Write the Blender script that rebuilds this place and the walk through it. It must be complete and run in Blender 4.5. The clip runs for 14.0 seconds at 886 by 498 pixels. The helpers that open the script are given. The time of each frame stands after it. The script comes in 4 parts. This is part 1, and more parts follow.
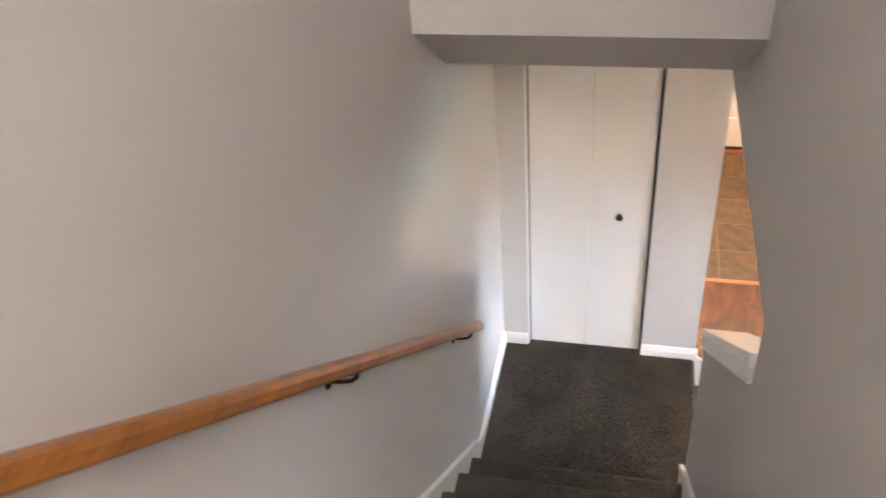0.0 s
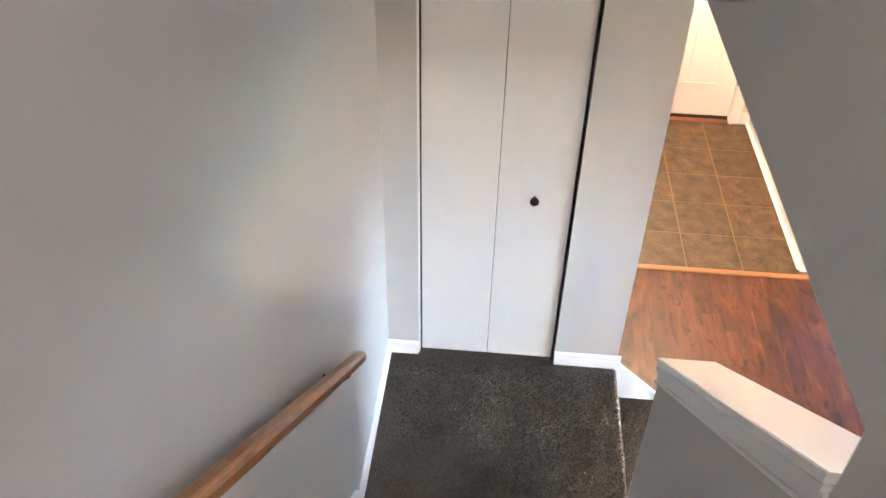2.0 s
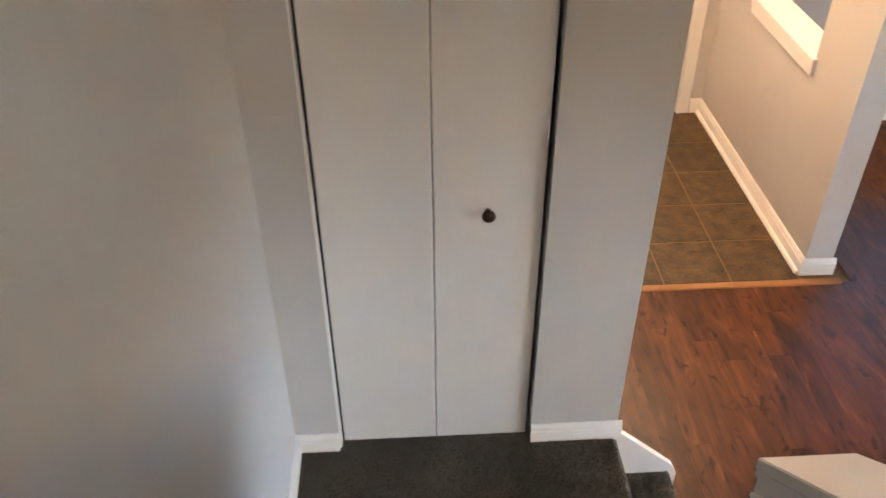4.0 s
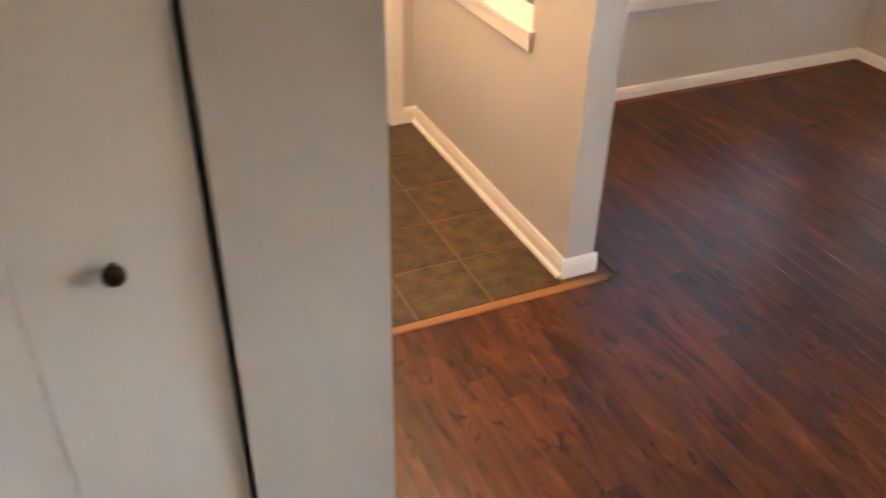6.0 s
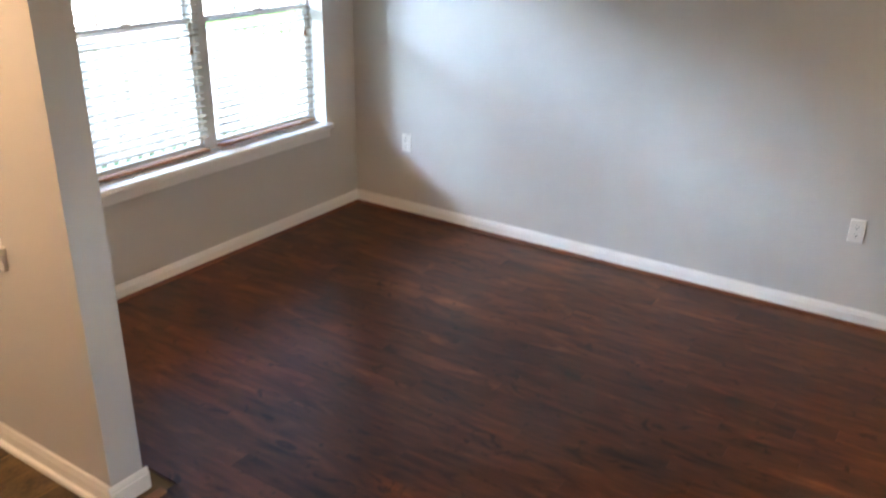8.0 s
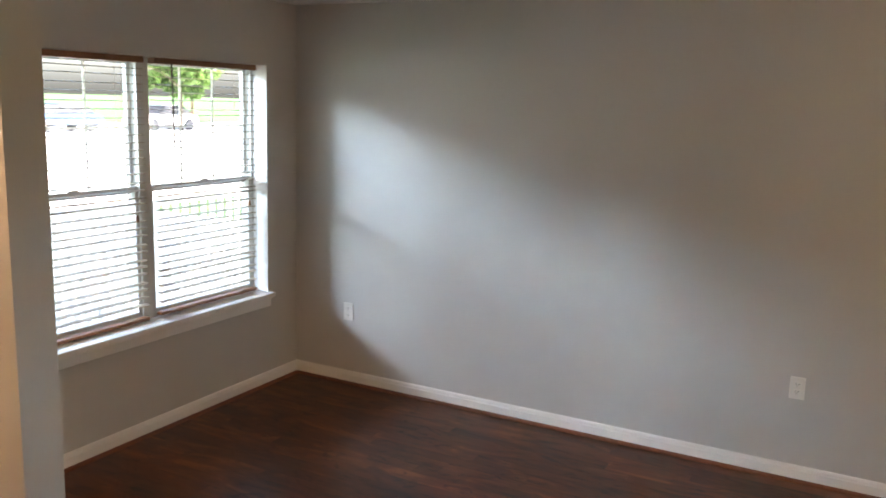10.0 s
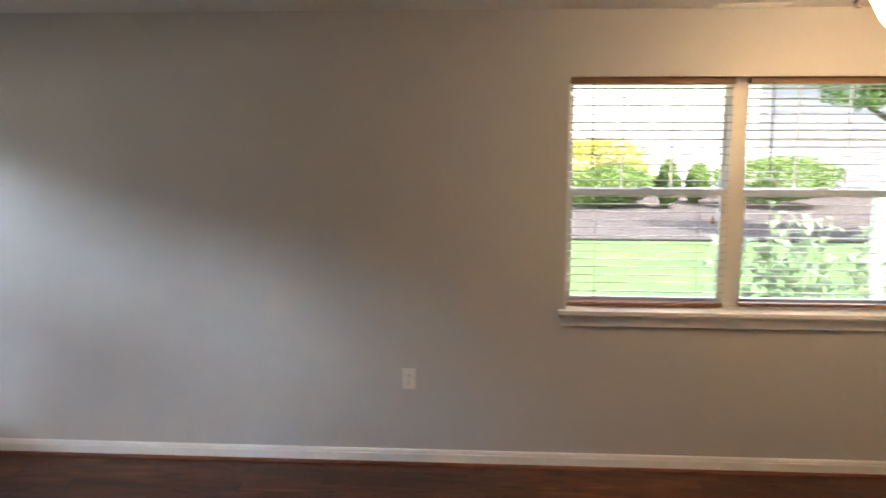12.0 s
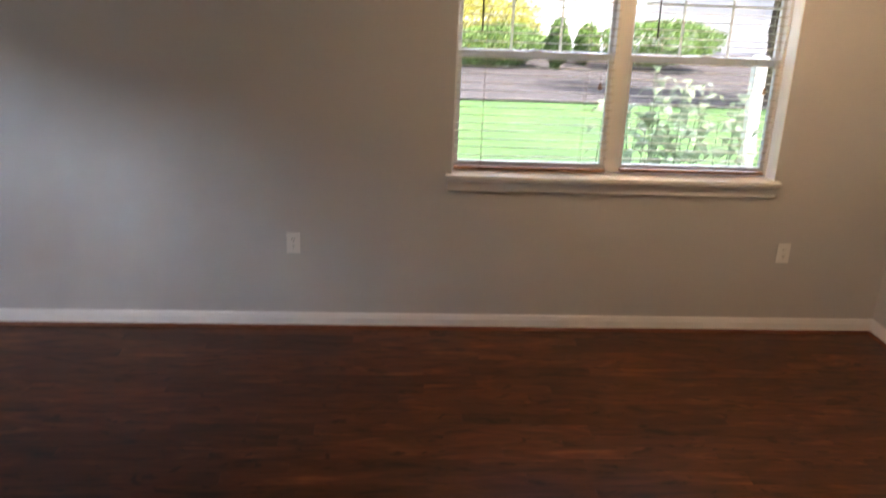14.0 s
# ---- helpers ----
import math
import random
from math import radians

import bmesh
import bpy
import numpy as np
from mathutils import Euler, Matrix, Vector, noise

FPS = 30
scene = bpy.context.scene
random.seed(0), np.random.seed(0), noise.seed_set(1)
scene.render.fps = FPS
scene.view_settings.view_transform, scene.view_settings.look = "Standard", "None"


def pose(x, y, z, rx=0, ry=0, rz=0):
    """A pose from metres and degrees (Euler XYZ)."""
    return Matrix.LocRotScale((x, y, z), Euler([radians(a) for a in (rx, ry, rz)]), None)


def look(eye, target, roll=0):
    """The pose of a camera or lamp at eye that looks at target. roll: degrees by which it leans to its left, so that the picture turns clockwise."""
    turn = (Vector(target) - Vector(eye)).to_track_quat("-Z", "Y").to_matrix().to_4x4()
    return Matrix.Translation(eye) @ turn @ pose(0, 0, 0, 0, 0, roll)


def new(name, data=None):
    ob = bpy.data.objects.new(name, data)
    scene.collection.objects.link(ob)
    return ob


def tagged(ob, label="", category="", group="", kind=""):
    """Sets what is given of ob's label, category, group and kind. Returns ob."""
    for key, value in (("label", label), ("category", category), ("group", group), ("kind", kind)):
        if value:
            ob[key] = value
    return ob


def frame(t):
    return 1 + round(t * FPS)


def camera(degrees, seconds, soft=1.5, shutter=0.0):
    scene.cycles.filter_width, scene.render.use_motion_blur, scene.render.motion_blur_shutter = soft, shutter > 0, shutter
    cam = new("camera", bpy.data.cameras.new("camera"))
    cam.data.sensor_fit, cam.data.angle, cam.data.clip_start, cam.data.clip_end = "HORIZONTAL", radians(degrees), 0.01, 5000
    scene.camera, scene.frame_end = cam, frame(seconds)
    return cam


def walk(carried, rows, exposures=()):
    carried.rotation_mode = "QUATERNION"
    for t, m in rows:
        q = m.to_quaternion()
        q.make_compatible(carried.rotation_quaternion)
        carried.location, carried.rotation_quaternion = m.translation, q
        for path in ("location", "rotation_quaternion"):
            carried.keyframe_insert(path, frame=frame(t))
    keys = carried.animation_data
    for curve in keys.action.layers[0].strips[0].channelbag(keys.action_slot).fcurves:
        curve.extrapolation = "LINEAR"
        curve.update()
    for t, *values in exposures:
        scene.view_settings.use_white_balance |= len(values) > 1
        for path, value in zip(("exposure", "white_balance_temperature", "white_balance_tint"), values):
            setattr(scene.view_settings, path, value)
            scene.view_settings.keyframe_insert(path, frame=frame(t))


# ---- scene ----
cam = camera(56.0, 14.0, shutter=0.5)
PATH = [
    (0, (0.596, -3.203, 3.495), (0.169, -1.662, 2.293), -5.3),
    (0.5, (0.544, -3.012, 3.454), (0.287, -1.474, 2.202), -3.4),
    (1, (0.504, -2.841, 3.396), (0.29, -1.322, 2.113), -2.3),
    (1.5, (0.429, -2.652, 3.264), (0.27, -1.128, 1.979), -1.5),
    (2, (0.423, -2.454, 3.062), (0.301, -0.926, 1.777), 1.0),
    (2.2, (0.416, -2.387, 3.0), (0.304, -0.854, 1.72), 1.1),
    (4.3, (0.361, -1.574, 2.35), (0.521, 0.022, 1.155), -0.2),
    (4.5, (0.384, -1.528, 2.302), (0.613, 0.074, 1.126), 0.2),
    (5, (0.395, -1.341, 2.187), (0.76, 0.26, 1.044), 0.1),
    (5.5, (0.465, -1.178, 2.053), (0.942, 0.401, 0.922), 0.2),
    (6, (0.587, -1.053, 1.947), (1.274, 0.458, 0.831), 1.3),
    (6.5, (0.669, -0.932, 1.895), (1.59, 0.452, 0.783), 1.2),
    (7, (0.748, -0.94, 1.913), (1.908, 0.3, 0.857), 1.8),
    (7.5, (0.847, -0.892, 1.966), (2.262, 0.146, 1.011), 3.1),
    (8, (0.848, -1.002, 1.95), (2.382, 0.02, 1.184), 0.8),
    (8.2, (0.848, -0.944, 1.949), (2.42, 0.074, 1.254), 2.6),
    (10.3, (0.731, -0.862, 1.859), (2.504, 0.012, 1.555), 1.6),
    (10.5, (0.747, -0.864, 1.872), (2.56, -0.079, 1.559), 1.5),
    (11, (0.772, -0.884, 1.916), (2.667, -0.333, 1.595), 1.6),
    (11.5, (0.771, -0.976, 1.933), (2.715, -0.635, 1.614), 0.9),
    (12, (0.785, -1.047, 1.935), (2.754, -0.918, 1.608), 0.0),
    (12.5, (0.819, -1.055, 1.917), (2.79, -1.145, 1.589), -0.2),
    (13, (0.826, -1.073, 1.897), (2.787, -1.271, 1.561), 0.0),
    (13.5, (0.852, -1.009, 1.875), (2.789, -1.231, 1.43), 1.3),
    (14, (0.853, -1.061, 1.949), (2.739, -1.202, 1.299), 2.4),
]
walk(cam, [(t, look(eye, target, roll)) for t, eye, target, roll in PATH], [(0, 5.65, 5850, 14), (1, 5.8, 5650, 11), (2, 5.8, 5400, 9), (4.3, 4.57, 6080, 12), (5, 4.42, 6230, 13), (6, 4.54, 6450, 12), (6.5, 4.64, 6300, 12), (7, 4.74, 6150, 12), (8.2, 3.89, 6050, 9), (10.3, 3.44, 6650, 11), (11.5, 3.34, 6750, 14), (12, 3.24, 6650, 14), (13, 2.64, 6600, 12), (13.5, 2.69, 6600, 12), (14, 2.99, 6500, 17)])

# ---- light ----
world = bpy.data.worlds.new("sky")
scene.world = world
world.use_nodes = True
wn = world.node_tree
sky = wn.nodes.new("ShaderNodeTexSky")
sky.sky_type = "NISHITA"
sky.sun_disc = False
SUN_EL, SUN_AZ = 62.0, 200.0
sky.sun_elevation, sky.sun_rotation = radians(SUN_EL), radians(SUN_AZ)
sky.dust_density = 5.0
bg = wn.nodes["Background"]
bg.inputs[1].default_value = 0.15
wn.links.new(sky.outputs[0], bg.inputs[0])
sun = new("sun", bpy.data.lights.new("sun", "SUN"))
sun.data.energy, sun.data.angle, sun.data.color = 3.8, radians(0.5), (1.0, 0.95, 0.88)
sd = Vector((math.sin(radians(SUN_AZ)) * math.cos(radians(SUN_EL)), math.cos(radians(SUN_AZ)) * math.cos(radians(SUN_EL)), math.sin(radians(SUN_EL))))
sun.matrix_world = look(sd * 30, (0, 0, 0))


def lamp(name, x, y, z, watts, color, radius=0.1):
    ob = new(name, bpy.data.lights.new(name, "POINT"))
    ob.data.energy, ob.data.color, ob.data.shadow_soft_size = watts, color, radius
    ob.location = (x, y, z)
    return ob


def sky_lamp(name, m, wide, high, watts, color):
    """Added area lamp, out of view, standing in for the sky each window sees."""
    ob = new(name, bpy.data.lights.new(name, "AREA"))
    ob.data.shape, ob.data.size, ob.data.size_y = "RECTANGLE", wide, high
    ob.data.energy, ob.data.color = watts, color
    ob.matrix_world = m
    return ob


# added fill lamps, aimed in through the windows from above the sightline
sky_lamp("sky_fill_far", look((-0.4, 8.8, 4.3), (4.0, 2.7, 1.4)), 2.3, 1.5, 128, (0.64, 0.82, 1.0))
sky_lamp("sky_fill_long", look((14.5, -8.3, 3.75), (5.3, -2.3, 1.6)), 13.0, 1.6, 195, (0.76, 0.89, 1.0))
lamp("entry_bulb", 1.55, 2.0, 2.30, 3.5, (1.0, 0.60, 0.31), 0.08)
lamp("hall_bulb", 1.0, -4.4, 4.95, 6.0, (1.0, 0.83, 0.68), 0.35)


# ---- materials ----
def mat(name, color, rough=0.5, vary=0.06, scale=3.0, fine=60.0, bump=0.05, bump_dist=0.002, metal=0.0, spec=0.5, color2=None, stretch=(1, 1, 1), per_object=0.0):
    m = bpy.data.materials.new(name)
    m.use_nodes = True
    nt = m.node_tree
    n, l = nt.nodes, nt.links
    b = n["Principled BSDF"]
    b.inputs["Metallic"].default_value = metal
    b.inputs["Specular IOR Level"].default_value = spec
    tc = n.new("ShaderNodeTexCoord")
    geo = n.new("ShaderNodeNewGeometry")
    mp = n.new("ShaderNodeMapping")
    mp.inputs["Scale"].default_value = stretch
    l.new(geo.outputs["Position"], mp.inputs["Vector"])
    big, small = n.new("ShaderNodeTexNoise"), n.new("ShaderNodeTexNoise")
    big.inputs["Scale"].default_value, small.inputs["Scale"].default_value = scale, fine
    big.inputs["Detail"].default_value, small.inputs["Detail"].default_value = 4, 3
    l.new(mp.outputs[0], big.inputs["Vector"])
    l.new(mp.outputs[0], small.inputs["Vector"])
    add = n.new("ShaderNodeMath")
    add.operation = "MULTIPLY_ADD"
    l.new(small.outputs[0], add.inputs[0])
    add.inputs[1].default_value = 0.5
    l.new(big.outputs[0], add.inputs[2])
    ramp = n.new("ShaderNodeMapRange")
    ramp.inputs[1].default_value, ramp.inputs[2].default_value = 0.45, 1.05
    l.new(add.outputs[0], ramp.inputs[0])
    mix = n.new("ShaderNodeMix")
    mix.data_type = "RGBA"
    lo = [max(0.0, c * (1 - vary)) for c in color]
    hi = list(color2) if color2 else [min(1.0, c * (1 + vary)) for c in color]
    mix.inputs[6].default_value, mix.inputs[7].default_value = (*lo, 1), (*hi, 1)
    l.new(ramp.outputs[0], mix.inputs[0])
    out = mix.outputs[2]
    if per_object:
        oi = n.new("ShaderNodeObjectInfo")
        isl = n.new("ShaderNodeNewGeometry")
        s = n.new("ShaderNodeMath")
        s.operation = "ADD"
        l.new(oi.outputs["Random"], s.inputs[0])
        l.new(isl.outputs["Random Per Island"], s.inputs[1])
        f = n.new("ShaderNodeMath")
        f.operation = "FRACT"
        l.new(s.outputs[0], f.inputs[0])
        hv = n.new("ShaderNodeHueSaturation")
        mr = n.new("ShaderNodeMapRange")
        mr.inputs[3].default_value, mr.inputs[4].default_value = 1 - per_object, 1 + per_object
        l.new(f.outputs[0], mr.inputs[0])
        l.new(mr.outputs[0], hv.inputs["Value"])
        l.new(out, hv.inputs["Color"])
        out = hv.outputs[0]
    l.new(out, b.inputs["Base Color"])
    rr = n.new("ShaderNodeMapRange")
    rr.inputs[3].default_value, rr.inputs[4].default_value = max(0.02, rough - 0.06), min(1, rough + 0.06)
    l.new(big.outputs[0], rr.inputs[0])
    l.new(rr.outputs[0], b.inputs["Roughness"])
    if bump:
        bp = n.new("ShaderNodeBump")
        bp.inputs["Strength"].default_value, bp.inputs["Distance"].default_value = bump, bump_dist
        l.new(small.outputs[0], bp.inputs["Height"])
        l.new(bp.outputs[0], b.inputs["Normal"])
    return m


def board_material():
    """Red-brown laminate: long grain, dark streaks and small knots, each board with its own figure."""
    m = bpy.data.materials.new("laminate_board")
    m.use_nodes = True
    n, l = m.node_tree.nodes, m.node_tree.links
    p = n["Principled BSDF"]
    p.inputs["Specular IOR Level"].default_value = 0.34
    geo, oi = n.new("ShaderNodeNewGeometry"), n.new("ShaderNodeObjectInfo")
    s = n.new("ShaderNodeMath")
    s.operation = "ADD"
    l.new(oi.outputs["Random"], s.inputs[0])
    l.new(geo.outputs["Random Per Island"], s.inputs[1])
    shift = n.new("ShaderNodeVectorMath")
    shift.operation = "SCALE"
    shift.inputs[0].default_value = (13.0, 29.0, 7.0)
    l.new(s.outputs[0], shift.inputs["Scale"])
    at = n.new("ShaderNodeVectorMath")
    at.operation = "ADD"
    l.new(geo.outputs["Position"], at.inputs[0])
    l.new(shift.outputs[0], at.inputs[1])

    def noise(scale, stretch, detail, distort=0.0):
        mp = n.new("ShaderNodeMapping")
        mp.inputs["Scale"].default_value = stretch
        l.new(at.outputs[0], mp.inputs["Vector"])
        t = n.new("ShaderNodeTexNoise")
        t.inputs["Scale"].default_value, t.inputs["Detail"].default_value, t.inputs["Distortion"].default_value = scale, detail, distort
        l.new(mp.outputs[0], t.inputs["Vector"])
        return t.outputs[0]

    grain, streak, knot = noise(55, (1, 0.06, 1), 6), noise(7.5, (1.5, 0.40, 1), 6, 1.2), noise(8.0, (1.4, 0.7, 1), 4, 2.0)

    def curve(src, stops):
        r = n.new("ShaderNodeValToRGB")
        e = r.color_ramp.elements
        e[0].position, e[0].color = stops[0][0], (*stops[0][1], 1)
        e[1].position, e[1].color = stops[-1][0], (*stops[-1][1], 1)
        for pos, c in stops[1:-1]:
            e.new(pos).color = (*c, 1)
        l.new(src, r.inputs[0])
        return r.outputs[0]

    base_c = curve(streak, ((0.27, (0.015, 0.005, 0.003)), (0.41, (0.066, 0.0215, 0.0085)), (0.60, (0.108, 0.035, 0.013)), (0.76, (0.20, 0.074, 0.026))))
    fine_c = curve(grain, ((0.30, (0.66, 0.64, 0.62)), (0.54, (1, 1, 1)), (0.74, (1.14, 1.13, 1.12))))
    knot_c = curve(knot, ((0.31, (0.30, 0.27, 0.27)), (0.40, (1, 1, 1)), (0.70, (1, 1, 1))))
    mul1, mul2 = n.new("ShaderNodeMix"), n.new("ShaderNodeMix")
    for mx, a, c in ((mul1, base_c, fine_c), (mul2, mul1.outputs[2], knot_c)):
        mx.data_type, mx.blend_type = "RGBA", "MULTIPLY"
        mx.inputs[0].default_value = 1.0
        l.new(a, mx.inputs[6])
        l.new(c, mx.inputs[7])
    hv, mr, fr = n.new("ShaderNodeHueSaturation"), n.new("ShaderNodeMapRange"), n.new("ShaderNodeMath")
    fr.operation = "FRACT"
    l.new(s.outputs[0], fr.inputs[0])
    mr.inputs[3].default_value, mr.inputs[4].default_value = 0.72, 1.42
    l.new(fr.outputs[0], mr.inputs[0])
    l.new(mr.outputs[0], hv.inputs["Value"])
    l.new(mul2.outputs[2], hv.inputs["Color"])
    l.new(hv.outputs[0], p.inputs["Base Color"])
    rr = n.new("ShaderNodeMapRange")
    rr.inputs[3].default_value, rr.inputs[4].default_value = 0.29, 0.42
    l.new(grain, rr.inputs[0])
    l.new(rr.outputs[0], p.inputs["Roughness"])
    bp = n.new("ShaderNodeBump")
    bp.inputs["Strength"].default_value, bp.inputs["Distance"].default_value = 0.10, 0.0008
    l.new(grain, bp.inputs["Height"])
    l.new(bp.outputs[0], p.inputs["Normal"])
    return m


PAINT = mat("wall_paint", (0.55, 0.537, 0.519), 0.75, 0.02, 1.3, 150, 0.45, 0.0014)
CEIL = mat("ceiling_paint", (0.72, 0.70, 0.67), 0.9, 0.02, 1.5, 120, 0.3, 0.0015)
TRIM = mat("white_trim", (0.84, 0.83, 0.81), 0.35, 0.02, 4, 60, 0.06, 0.001)
DOORP = mat("door_paint", (0.74, 0.73, 0.71), 0.45, 0.015, 2, 90, 0.1, 0.001)
CARPET = mat("carpet_pile", (0.098, 0.090, 0.080), 0.95, 0.12, 4, 190, 0.8, 0.005, color2=(0.190, 0.174, 0.152), spec=0.1)
WOODF = board_material()
OAK = mat("oak_rail", (0.27, 0.098, 0.018), 0.32, 0.3, 3, 20, 0.06, 0.0008, color2=(0.44, 0.185, 0.038), stretch=(9, 0.8, 9))
STRIPW = mat("threshold_wood", (0.33, 0.15, 0.05), 0.4, 0.25, 4, 30, 0.05, 0.0008, stretch=(0.8, 9, 9))
SHOE = mat("shoe_wood", (0.16, 0.055, 0.025), 0.4, 0.25, 5, 40, 0.05, 0.0008)
TILE = mat("slate_tile", (0.016, 0.010, 0.004), 0.46, 0.5, 13, 60, 0.40, 0.002, color2=(0.135, 0.082, 0.030), per_object=0.18)
GROUT = mat("grout", (0.21, 0.14, 0.066), 0.9, 0.1, 8, 200, 0.4, 0.001)
VINYL = mat("white_vinyl", (0.72, 0.70, 0.66), 0.4, 0.02, 3, 60, 0.03, 0.001)
SLAT = mat("blind_slat", (0.46, 0.39, 0.29), 0.45, 0.03, 4, 60, 0.04, 0.0006)
BRONZE = mat("dark_bronze", (0.05, 0.03, 0.02), 0.4, 0.3, 12, 80, 0.1, 0.001, metal=0.8)
RAILW = mat("blind_wood_rail", (0.26, 0.12, 0.05), 0.45, 0.25, 4, 30, 0.05, 0.0008)
PLASTIC = mat("outlet_plastic", (0.78, 0.76, 0.72), 0.35, 0.01, 3, 60, 0.0)
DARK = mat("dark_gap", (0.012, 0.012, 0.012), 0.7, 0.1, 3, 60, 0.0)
STEEL = mat("brushed_steel", (0.45, 0.42, 0.38), 0.35, 0.1, 10, 100, 0.05, 0.0005, metal=1.0)
GRASS = mat("lawn_ground", (0.024, 0.075, 0.009), 0.95, 0.35, 0.8, 30, 0.8, 0.02, color2=(0.048, 0.122, 0.018))
ASPHALT = mat("asphalt", (0.055, 0.057, 0.062), 0.9, 0.2, 0.6, 60, 0.5, 0.004)
WORN = mat("worn_asphalt", (0.20, 0.205, 0.215), 0.9, 0.2, 0.6, 60, 0.5, 0.004)
CONCRETE = mat("concrete", (0.58, 0.57, 0.55), 0.9, 0.12, 0.9, 50, 0.4, 0.003)
MULCH = mat("mulch", (0.020, 0.017, 0.017), 0.95, 0.5, 9, 45, 1.0, 0.03, color2=(0.062, 0.053, 0.052))
SIDING = mat("white_siding", (0.66, 0.66, 0.65), 0.6, 0.03, 1, 40, 0.05, 0.002)
SIDING2 = mat("grey_siding", (0.30, 0.305, 0.305), 0.6, 0.04, 1, 40, 0.05, 0.002)
ROOF = mat("roof_shingle", (0.08, 0.075, 0.07), 0.9, 0.3, 2, 20, 0.5, 0.01)
LEAF = mat("leaf", (0.075, 0.15, 0.03), 0.55, 0.4, 3, 40, 0.1, 0.002, color2=(0.16, 0.26, 0.06), per_object=0.3)
PLEAF = mat("pale_leaf", (0.26, 0.36, 0.19), 0.45, 0.3, 6, 60, 0.1, 0.001, color2=(0.42, 0.50, 0.32))
YLEAF = mat("yellow_leaf", (0.30, 0.29, 0.05), 0.55, 0.3, 3, 40, 0.1, 0.002, color2=(0.46, 0.45, 0.10), per_object=0.2)
BARK = mat("bark", (0.11, 0.075, 0.05), 0.9, 0.35, 8, 50, 0.8, 0.01, stretch=(1, 1, 0.3))


def glass(name):
    m = bpy.data.materials.new(name)
    m.use_nodes = True
    b = m.node_tree.nodes["Principled BSDF"]
    b.inputs["Transmission Weight"].default_value = 1.0
    b.inputs["Roughness"].default_value = 0.0
    b.inputs["IOR"].default_value = 1.02
    b.inputs["Base Color"].default_value = (0.97, 0.972, 0.972, 1)
    return m



def let_through(m, share):
    """Thin pale sheet that passes part of the light from behind."""
    n, l = m.node_tree.nodes, m.node_tree.links
    p, mix, tr = n["Principled BSDF"], n.new("ShaderNodeMixShader"), n.new("ShaderNodeBsdfTranslucent")
    mix.inputs[0].default_value = share
    l.new(p.inputs["Base Color"].links[0].from_socket, tr.inputs["Color"])
    l.new(p.outputs[0], mix.inputs[1])
    l.new(tr.outputs[0], mix.inputs[2])
    l.new(mix.outputs[0], n["Material Output"].inputs[0])
    return m


GRILLE = let_through(mat("white_grille", (0.78, 0.74, 0.66), 0.4, 0.02, 3, 60, 0.03, 0.001), 0.5)
for leafy in (LEAF, PLEAF, YLEAF):
    let_through(leafy, 0.4)
let_through(SLAT, 0.25)
GLASS = glass("window_glass")


def screen_material():
    """Fine grey insect screen: mostly open weave."""
    m = bpy.data.materials.new("insect_screen")
    m.use_nodes = True
    n, l = m.node_tree.nodes, m.node_tree.links
    mix, tr = n.new("ShaderNodeMixShader"), n.new("ShaderNodeBsdfTransparent")
    p = n["Principled BSDF"]
    p.inputs["Base Color"].default_value = (0.16, 0.17, 0.18, 1)
    p.inputs["Roughness"].default_value = 0.6
    mix.inputs[0].default_value = 0.16
    l.new(tr.outputs[0], mix.inputs[1])
    l.new(p.outputs[0], mix.inputs[2])
    l.new(mix.outputs[0], n["Material Output"].inputs[0])
    return m


SCREEN = screen_material()


def glow(name, color, strength):
    m = bpy.data.materials.new(name)
    m.use_nodes = True
    b = m.node_tree.nodes["Principled BSDF"]
    b.inputs["Base Color"].default_value = (0.8, 0.75, 0.65, 1)
    b.inputs["Emission Color"].default_value = (*color, 1)
    b.inputs["Emission Strength"].default_value = strength
    return m


BOWLG = glow("lit_alabaster_glass", (1.0, 0.68, 0.37), 6.5)


# ---- mesh helpers ----
def add_box(bm, x0, x1, y0, y1, z0, z1, bevel=0.0):
    r = bmesh.ops.create_cube(bm, size=1.0, matrix=Matrix.LocRotScale(((x0 + x1) / 2, (y0 + y1) / 2, (z0 + z1) / 2), None, (abs(x1 - x0), abs(y1 - y0), abs(z1 - z0))))
    if bevel:
        edges = list({e for v in r["verts"] for e in v.link_edges})
        bmesh.ops.bevel(bm, geom=edges, offset=bevel, segments=2, affect="EDGES", profile=0.5)
    return bm


def box(x0, x1, y0, y1, z0, z1, bevel=0.0):
    return add_box(bmesh.new(), x0, x1, y0, y1, z0, z1, bevel)


def prism(points, axis, a, b, bm=None):
    """A polygon in the two other axes, extruded along axis from a to b."""
    bm = bm or bmesh.new()

    def at(p, c):
        return {"x": (c, p[0], p[1]), "y": (p[0], c, p[1]), "z": (p[0], p[1], c)}[axis]

    f = bm.faces.new([bm.verts.new(at(p, a)) for p in points])
    r = bmesh.ops.extrude_face_region(bm, geom=[f])
    d = Vector(at((0, 0), b - a))
    bmesh.ops.translate(bm, verts=[v for v in r["geom"] if isinstance(v, bmesh.types.BMVert)], vec=d)
    bmesh.ops.recalc_face_normals(bm, faces=bm.faces)
    return bm


